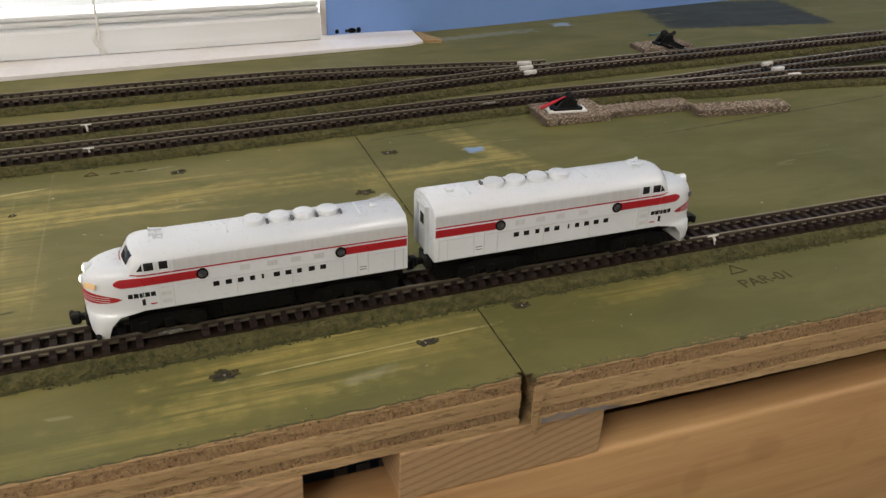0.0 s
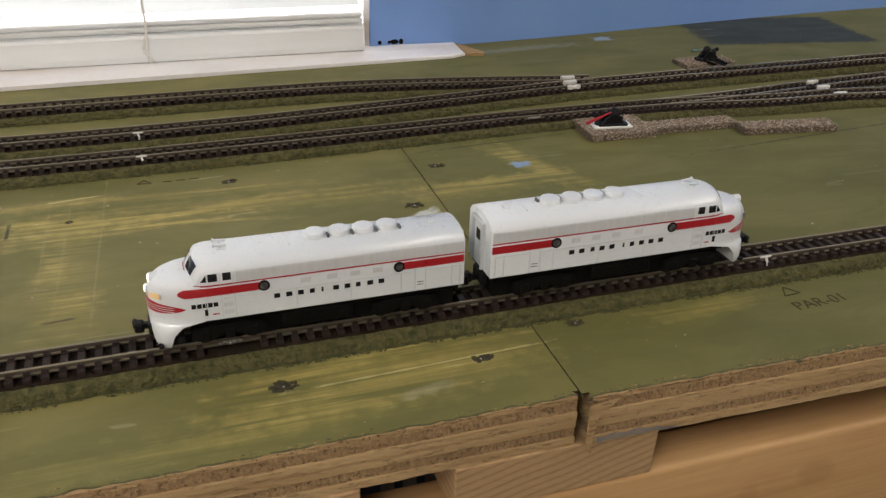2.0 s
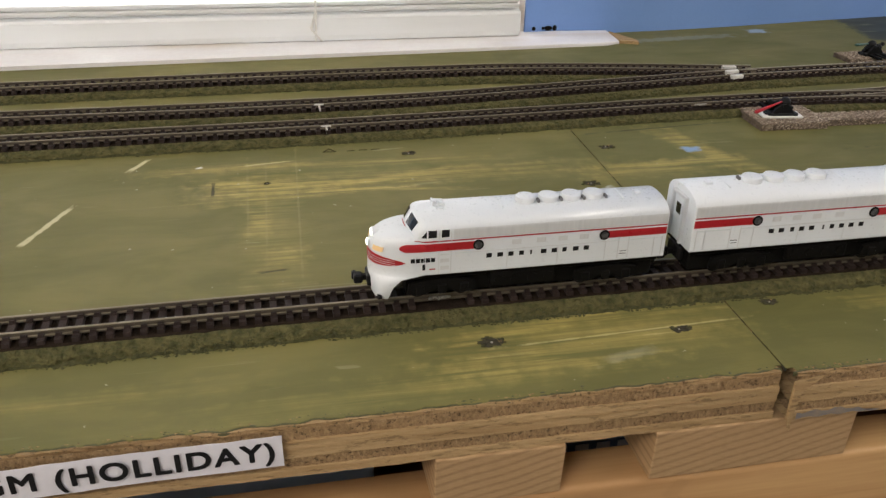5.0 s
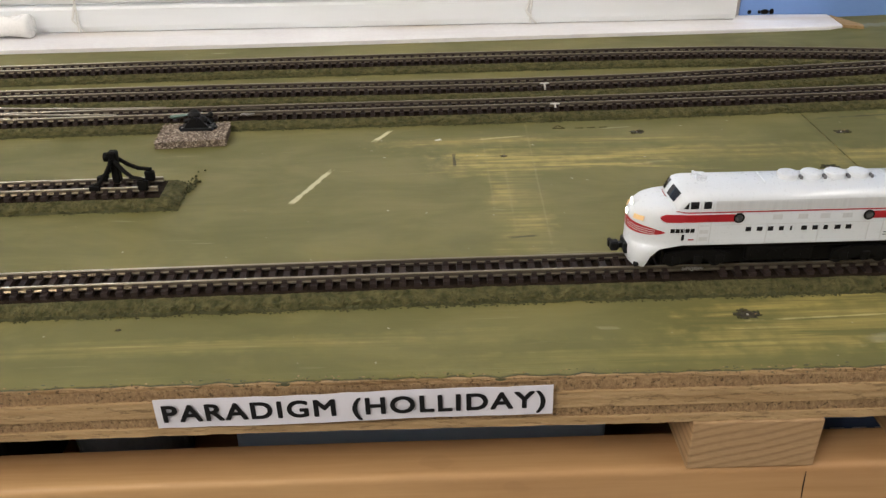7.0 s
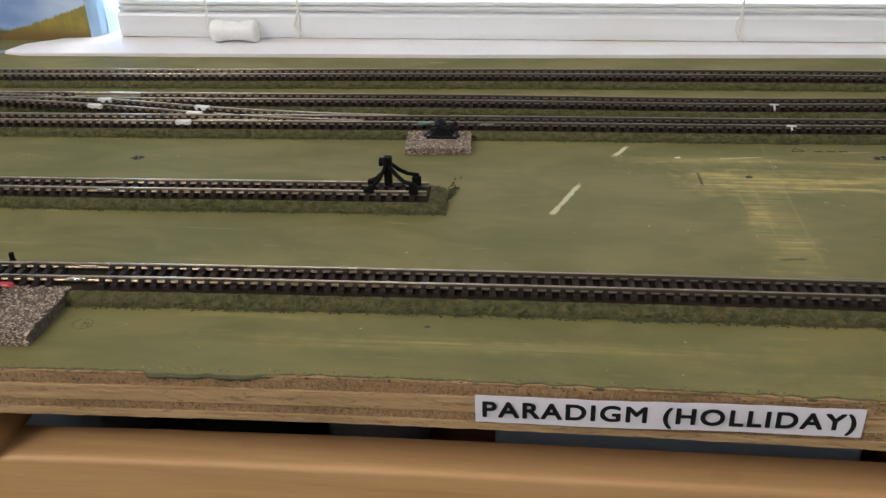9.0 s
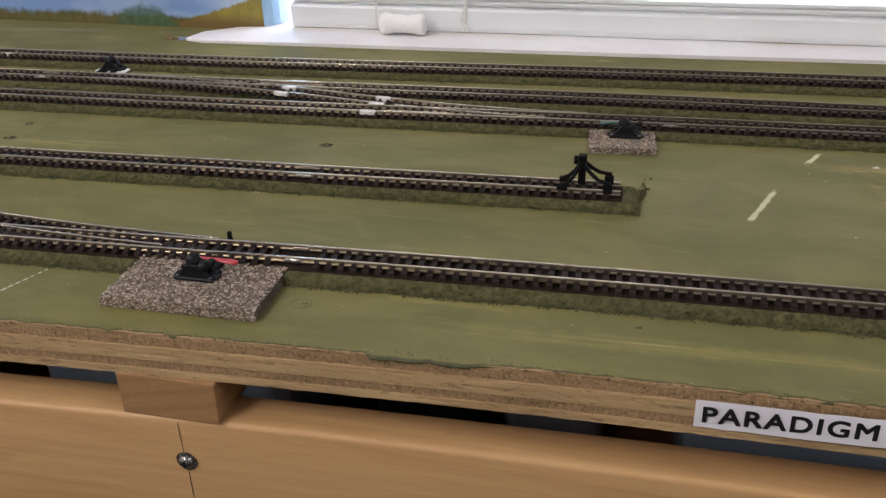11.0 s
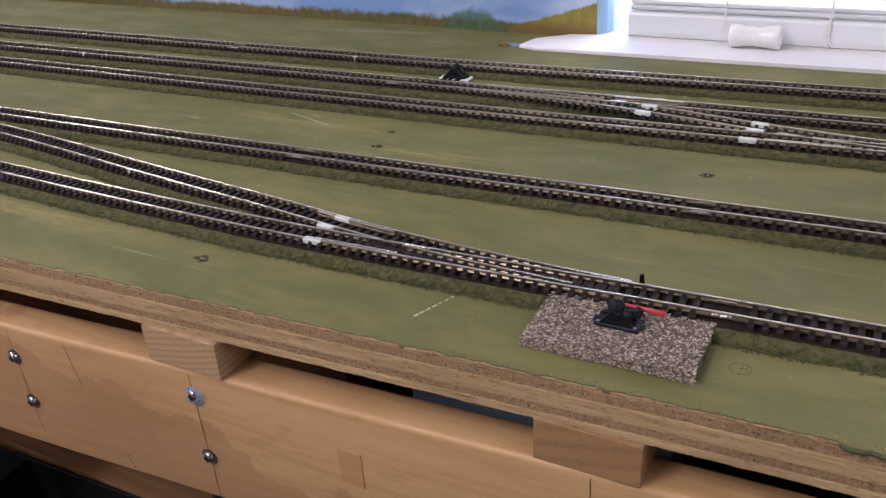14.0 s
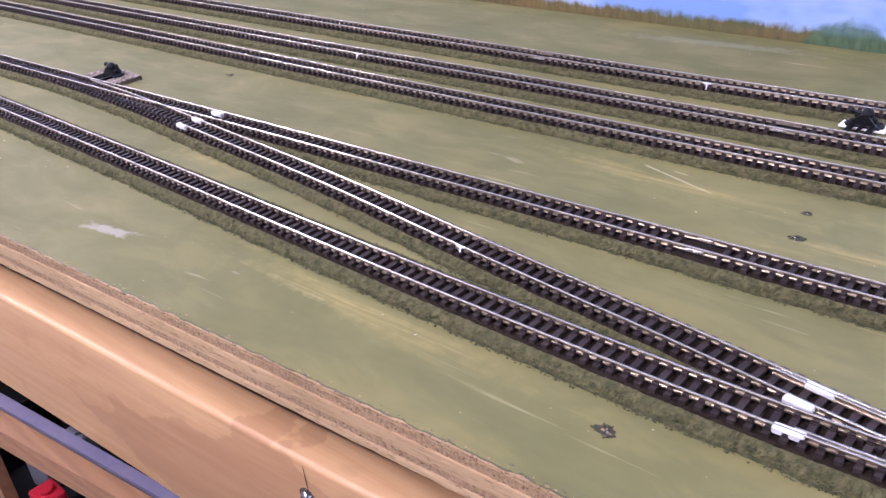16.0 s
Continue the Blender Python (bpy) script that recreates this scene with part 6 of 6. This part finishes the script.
        for px in (31.3, 72.2):
            bm = bmesh.new()
            cyl(bm, (px, s * 9.65, 19.15), 1.7, 0.45, "y", 24)
            port = part("porthole", bm, M_BLACK_FLAT, t, "dark round porthole")
            bm = bmesh.new()
            cyl(bm, (px, s * 9.9, 19.15), 1.2, 0.1, "y", 20)
            part("glass", bm, M_PORT, port)
        # side windows
        for x0, x1, shape in ((13.6, 15.2, lambda xx: (22.5, 22.55 + (xx - 13.6) * 1.35)), (15.7, 18.3, lambda xx: (22.5, 24.9)), (19.8, 22.2, lambda xx: (22.5, 24.9))):
            part("side_window", side_panel(x0, x1, 22.5, 24.9, s, 0.07, shape, 6, 3), M_WINDOW, t)
        # battens, doors and steps
        for x0, x1, z0, z1 in ((24, 77, 16.7, 16.9), (40.6, 40.8, 10.2, 17), (57, 57.2, 10.2, 17), (72.8, 73.0, 10.2, 17), (77.2, 77.5, 10.3, 18), (80.6, 80.9, 10.3, 18), (89.2, 89.5, 10.4, 17.2), (92.0, 92.3, 10.4, 17.2), (18.9, 19.15, 10.4, 24.0), (22.7, 22.95, 10.4, 24.0), (13, 93.2, 9.9, 10.2), (81, 92.2, 16.7, 16.9)):
            part("batten", side_panel(x0, x1, z0, z1, s, 0.1), M_BODY_GREY, t)
        for z0 in (11.4, 13.9, 16.4):
            part("step", side_panel(19.5, 22.3, z0, z0 + (1.3 if z0 < 16 else 0.5), s, 0.06), M_BODY_GREY, t)
        for x0, x1, z0, z1 in ((78, 80.2, 11.9, 12.1), (78, 80.2, 12.8, 13.0), (14.0, 14.9, 11.6, 13.6)):
            part("vent", side_panel(x0, x1, z0, z1, s, 0.05), M_INK, t)
        part("maker_plate", side_panel(16.2, 18.0, 11.6, 12.0, s, 0.05), M_STRIPE, t)
        # road number and name as plain bars
        for k in range(5):
            part("number_bar", side_panel(10.4 + k * 1.55, 11.7 + k * 1.55, 14.3, 15.7, s, 0.05), M_INK, t)
        for k, wd_ in enumerate((1.75, 1.8, 1.7, 1.5, 0.6, 1.8, 1.75, 1.4, 1.85, 1.8)):
            part("name_bar", side_panel(34.0 + k * 3.52, 34.0 + k * 3.52 + wd_, 14.35, 15.85, s, 0.05), M_INK, t)
        # windscreens
        bm = bmesh.new()
        rows = []
        for xx in (10.2, 10.7, 11.2, 11.7, 12.1):
            rows.append([tuple(body_point(xx, s * v, 0.10)) for v in (46, 54, 62, 70, 77, 83)])
        grid(bm, rows)
        ob_ = part("windscreen", bm, M_WINDOW, t, "dark glazed windscreen pane", smooth=True)
        # whiskers on the nose
        bm = bmesh.new()
        rows = []
        for k in range(15):
            th = s * (1 + 72 * k / 14)
            q = (1 - (k / 14) ** 3.2) ** 0.7
            mid_ = 15.4 - 1.1 * (k / 14)
            lo, hi = mid_ - 1.9 * q, mid_ + 1.5 * q
            rows.append([tuple(nose_point(lo + (hi - lo) * j / 4, th, 0.07)) for j in range(5)])
        grid(bm, rows)
        part("nose_whisker", bm, M_STRIPE, t, smooth=True)
        for j, zz in enumerate((14.2, 14.9, 15.6)):
            bm = bmesh.new()
            rows = []
            for k in range(13):
                th = s * (8 + 52 * k / 12)
                zc_ = zz - 0.7 * k / 12
                rows.append([tuple(nose_point(zc_, th, 0.1)), tuple(nose_point(zc_ + 0.18, th, 0.1))])
            grid(bm, rows)
            part("whisker_line", bm, M_BODY, t)
        # number boards
        bm = bmesh.new()
        rows = [[tuple(nose_point(z, s * th, 0.35)) for z in (17.7, 18.2, 18.8, 19.2)] for th in (24, 29, 34, 39, 43)]
        grid(bm, rows)
        nb = part("number_board", bm, M_AMBER if lit else M_GREY, t, "framed number board")
        nb.modifiers.new("thickness", "SOLIDIFY").thickness = -0.0003
    # lamps
    for z, r, prot in ((21.4, 1.55, 0.6), (18.1, 1.3, 0.35)):
        pt = nose_point(z, 0)
        bm = bmesh.new()
        cyl(bm, (pt.x + 0.6, 0, z), r, prot * 2 + 1.2, "x", 22)
        hl = part("headlight", bm, M_BODY, t)
        bm = bmesh.new()
        ball(bm, (pt.x + 0.05 - prot, 0, z), r * 0.8, 16, 0.35, 1, 1)
        part("lens", bm, M_LAMP_ON if lit else M_LAMP_OFF, hl)
    # pilot openings
    bm = bmesh.new()
    box(bm, 0.2, 1.6, -9.0, -7.2, 2.2, 3.2, 0.1)
    box(bm, 0.2, 1.6, 7.2, 9.0, 2.2, 3.2, 0.1)
    part("pilot_slot", bm, M_INK, t)
    # roof
    for fx in (48.4, 55.9, 63.4, 70.8):
        bm = bmesh.new()
        prof_ = ((3.25, 27.6), (3.25, 29.7), (3.0, 30.1), (1.5, 30.3), (0.5, 30.35))
        loft(bm, [[(fx + r * math.cos(v), r * math.sin(v), z) for v in np.linspace(0, 2 * math.pi, 26, endpoint=False)] for r, z in prof_])
        smooth_by_angle(part("roof_fan", bm, M_BODY, t), 35)
        bm = bmesh.new()
        for q in (-2.2, -1.0):
            box(bm, fx + 3.3, fx + 4.1, q - 0.45, q + 0.45, 28.0, 29.5, 0.15)
        part("fan_bracket", bm, M_GREY, t)
    bm = bmesh.new()
    for s in (-1, 1):
        rod(bm, (18.8, s * 1.7, 30.0), (22.2, s * 1.7, 29.7), 0.4, 8)
        rod(bm, (18.4, s * 1.7, 30.05), (18.9, s * 1.7, 30.0), 0.65, 8)
        rod(bm, (20.4, s * 1.7, 28.0), (20.4, s * 1.7, 29.9), 0.3, 6)
    box(bm, 19.4, 22.0, -2.2, 2.2, 28.3, 28.9, 0.2)
    part("horns", bm, M_BODY, t)
    bm = bmesh.new()
    box(bm, 84.5, 86.8, -1.2, 1.2, 28.3, 29.3, 0.3)
    part("roof_hatch", bm, M_BODY, t)
    for rx in (40.2, 80.1):
        bm = bmesh.new()
        box(bm, rx - 0.25, rx + 0.25, -4, 4, 28.0, 28.7, 0.1)
        part("roof_rib", bm, M_BODY, t)
    # rear end
    bm = bmesh.new()
    box(bm, 93.3, 94.2, -3.2, 3.2, 10.2, 25.0, 0.3)
    door = part("end_door", bm, M_BODY, t)
    bm = bmesh.new()
    box(bm, 94.1, 94.35, -1.4, 1.4, 19.0, 22.5)
    part("pane", bm, M_WINDOW, door)
    bm = bmesh.new()
    for s in (-1, 1):
        box(bm, 93.3, 94.9, s * 3.9 - 0.5, s * 3.9 + 0.5, 10.2, 25.4, 0.2)
    box(bm, 93.3, 94.9, -4.4, 4.4, 25.0, 26.0, 0.2)
    part("diaphragm", bm, M_BODY_GREY, t)
    return t


locomotive(-118.1, TRACK_FRONT, False, True, 1.03, "white diesel locomotive with red stripes, headlights lit")
locomotive(88.9, TRACK_FRONT, True, False, 1.085, "white diesel locomotive with red stripes, lamps dark")

# ---------------------------------------------------------------- things below the board
def crate(name, x0, x1, y0, y1, z0, z1, mat, label, cat):
    t = thing(name, label, cat, (x0 + x1) / 2, (y0 + y1) / 2, z0)
    w, d, h = (x1 - x0) / 2, (y1 - y0) / 2, z1 - z0
    bm = bmesh.new()
    box(bm, -w, w, -d, d, 0, h * 0.86, 1.5, 2)
    part("body", bm, mat, t)
    bm = bmesh.new()
    box(bm, -w - 1.5, w + 1.5, -d - 1.5, d + 1.5, h * 0.86, h, 1.5, 2)
    part("lid", bm, mat, t)
    return t


bm = bmesh.new()
prism(bm, [(-1690, 22), (880, 22), (880, 400), (-1690, 392)], -128, -112)
ob = part("storage_shelf", bm, M_BROWN, None)
tagged(ob, "dark brown storage shelf under the layout board", "shelf", kind="structure")
crate("storage_box", -560, -432, 60, 260, -112, -52, M_GREYBLUE, "grey-blue plastic storage box on the shelf", "box")
crate("storage_box", -392, -352, 60, 200, -112, -54, M_BLACK, "black plastic box on the shelf", "box")
crate("storage_box", -262, -118, 58, 240, -112, -50, M_GREYBLUE, "grey-blue plastic storage box on the shelf", "box")
card = crate("carton", -62, 30, 60, 220, -112, -46, M_DARKBLUE, "blue carton with white lettering on the shelf", "carton")
bm = bmesh.new()
for k in range(7):
    box(bm, -30 + k * 9, -24.5 + k * 9, -80.4, -79.8, 30, 36)
part("label_bars", bm, M_PAPER, card)
crate("storage_box", -720, -600, 62, 240, -112, -50, M_BROWN, "dark brown card box on the shelf", "box")
ob = thing("clear_tub", "cloudy round plastic tub on the shelf", "tub", -318, 100, -112)
bm = bmesh.new()
loft(bm, [[(r * math.cos(a), r * math.sin(a), z) for a in np.linspace(0, 2 * math.pi, 30, endpoint=False)] for r, z in ((24, 0), (27, 50), (28.5, 51), (28.5, 56), (26, 57))])
part("tub", bm, M_CLEAR, ob)

# lower shelf with bottles, in the dark below the fascia
bm = bmesh.new()
prism(bm, [(-1690, 58), (880, 50), (880, 390), (-1690, 385)], -262, -240)
ob = part("lower_shelf", bm, M_BROWN, None)
tagged(ob, "brown wooden lower shelf in shade", "shelf", kind="structure")
M_YELLOW = surface("yellow_cap", (0.50, 0.36, 0.06), (0.38, 0.26, 0.04), 90, rough=0.4, bump=0.1)


def bottle(x, y, r, cap, label):
    t = thing("paint_bottle", label, "bottle", x, y, -240, 0, "bottles on the lower shelf")
    ring = lambda r_, z: [(r_ * math.cos(a), r_ * math.sin(a), z) for a in np.linspace(0, 2 * math.pi, 24, endpoint=False)]
    bm = bmesh.new()
    loft(bm, [ring(r * 0.92, 0), ring(r, 2), ring(r, 5)])
    part("base_ring", bm, M_YELLOW, t, "yellow base ring")
    bm = bmesh.new()
    loft(bm, [ring(r * 0.97, 5), ring(r * 0.97, 38), ring(r * 0.6, 46), ring(r * 0.6, 50)])
    smooth_by_angle(part("body", bm, M_PLASTIC, t), 40)
    bm = bmesh.new()
    loft(bm, [ring(r * 0.68, 50), ring(r * 0.66, 60), ring(r * 0.5, 61)])
    part("cap", bm, cap, t)


bottle(-796, 96, 14, M_PLASTIC, "white plastic paint bottle with a yellow base")
bottle(-722, 104, 13, M_YELLOW, "white paint bottle with a yellow cap")
bottle(-672, 112, 15, M_RED, "white paint bottle with a red cap")
leg = thing("metal_leg", "black steel tube leg under the layout", "table leg", -652, 13, -1050, 0, "legs under the layout")
bm = bmesh.new()
cyl(bm, (0, 0, 464), 7.5, 916, "z", 20)
part("tube", bm, M_BLACK, leg)
bm = bmesh.new()
cyl(bm, (0, 0, 6), 14, 12, "z", 20)
part("foot", bm, M_BLACK_FLAT, leg)
for lx, ly in ((-1600, 40), (860, 40), (-1600, 380), (-652, 380), (860, 380)):
    copy_thing(leg, pose(lx * MM, ly * MM, -1.05))
ob = thing("blue_edged_board", "brown board with a blue painted edge", "board", 0, 0, 0)
bm = bmesh.new()
prism(bm, [(-1300, -58), (-860, -14.5), (-860, -8), (-1300, -48)], -165, -150)
part("blue_edge", bm, surface("faded_blue_paint", (0.12, 0.11, 0.17), (0.17, 0.15, 0.20), 60, rough=0.6), ob, "faded blue painted edge")
bm = bmesh.new()
prism(bm, [(-1300, -75), (-845, -24), (-845, -15), (-1300, -58.5)], -168, -151)
part("plank", bm, M_BROWN, ob)
for lx in (-1280, -1060, -880):
    bm = bmesh.new()
    box(bm, lx - 6, lx + 6, -24 + (lx + 860) * 0.1, -16 + (lx + 860) * 0.1, -240, -168)
    part("leg", bm, M_BROWN, ob)
ob = thing("parts_tray", "black plastic tray with grey and red parts", "tray", -930, 2, -300, 2)
bm = bmesh.new()
box(bm, -230, 230, -48, 48, 0, 3, 0.5)
for y in (-48, 46):
    box(bm, -230, 230, y, y + 2, 3, 58, 0.4)
for x in (-230, -100, 30, 130, 228):
    box(bm, x, x + 2, -46, 46, 3, 56, 0.4)
part("tray", bm, M_BLACK, ob)
ob = thing("tray_stand", "plain dark board that carries the parts tray", "shelf", kind="structure")
bm = bmesh.new()
prism(bm, [(-1300, -60), (-600, -50), (-600, 56), (-1300, 57)], -312, -300.2)
part("stand_board", bm, M_BLACK_FLAT, ob)
rnd = random.Random(5)
for k in range(10):
    it = thing("model_part", "small grey model railway part in the tray", "model part", -1120 + k * 40, rnd.uniform(-24, 24), -297, rnd.uniform(-30, 30), "parts in the tray")
    bm = bmesh.new()
    hh = rnd.uniform(30, 62)
    box(bm, -11, 11, -9, 9, 0, hh, 2, 2)
    cyl(bm, (0, 0, hh), 5, 5, "z", 14)
    part("casing", bm, (M_GREY, M_CLEAR, M_RED, M_BLACK)[k % 4], it)
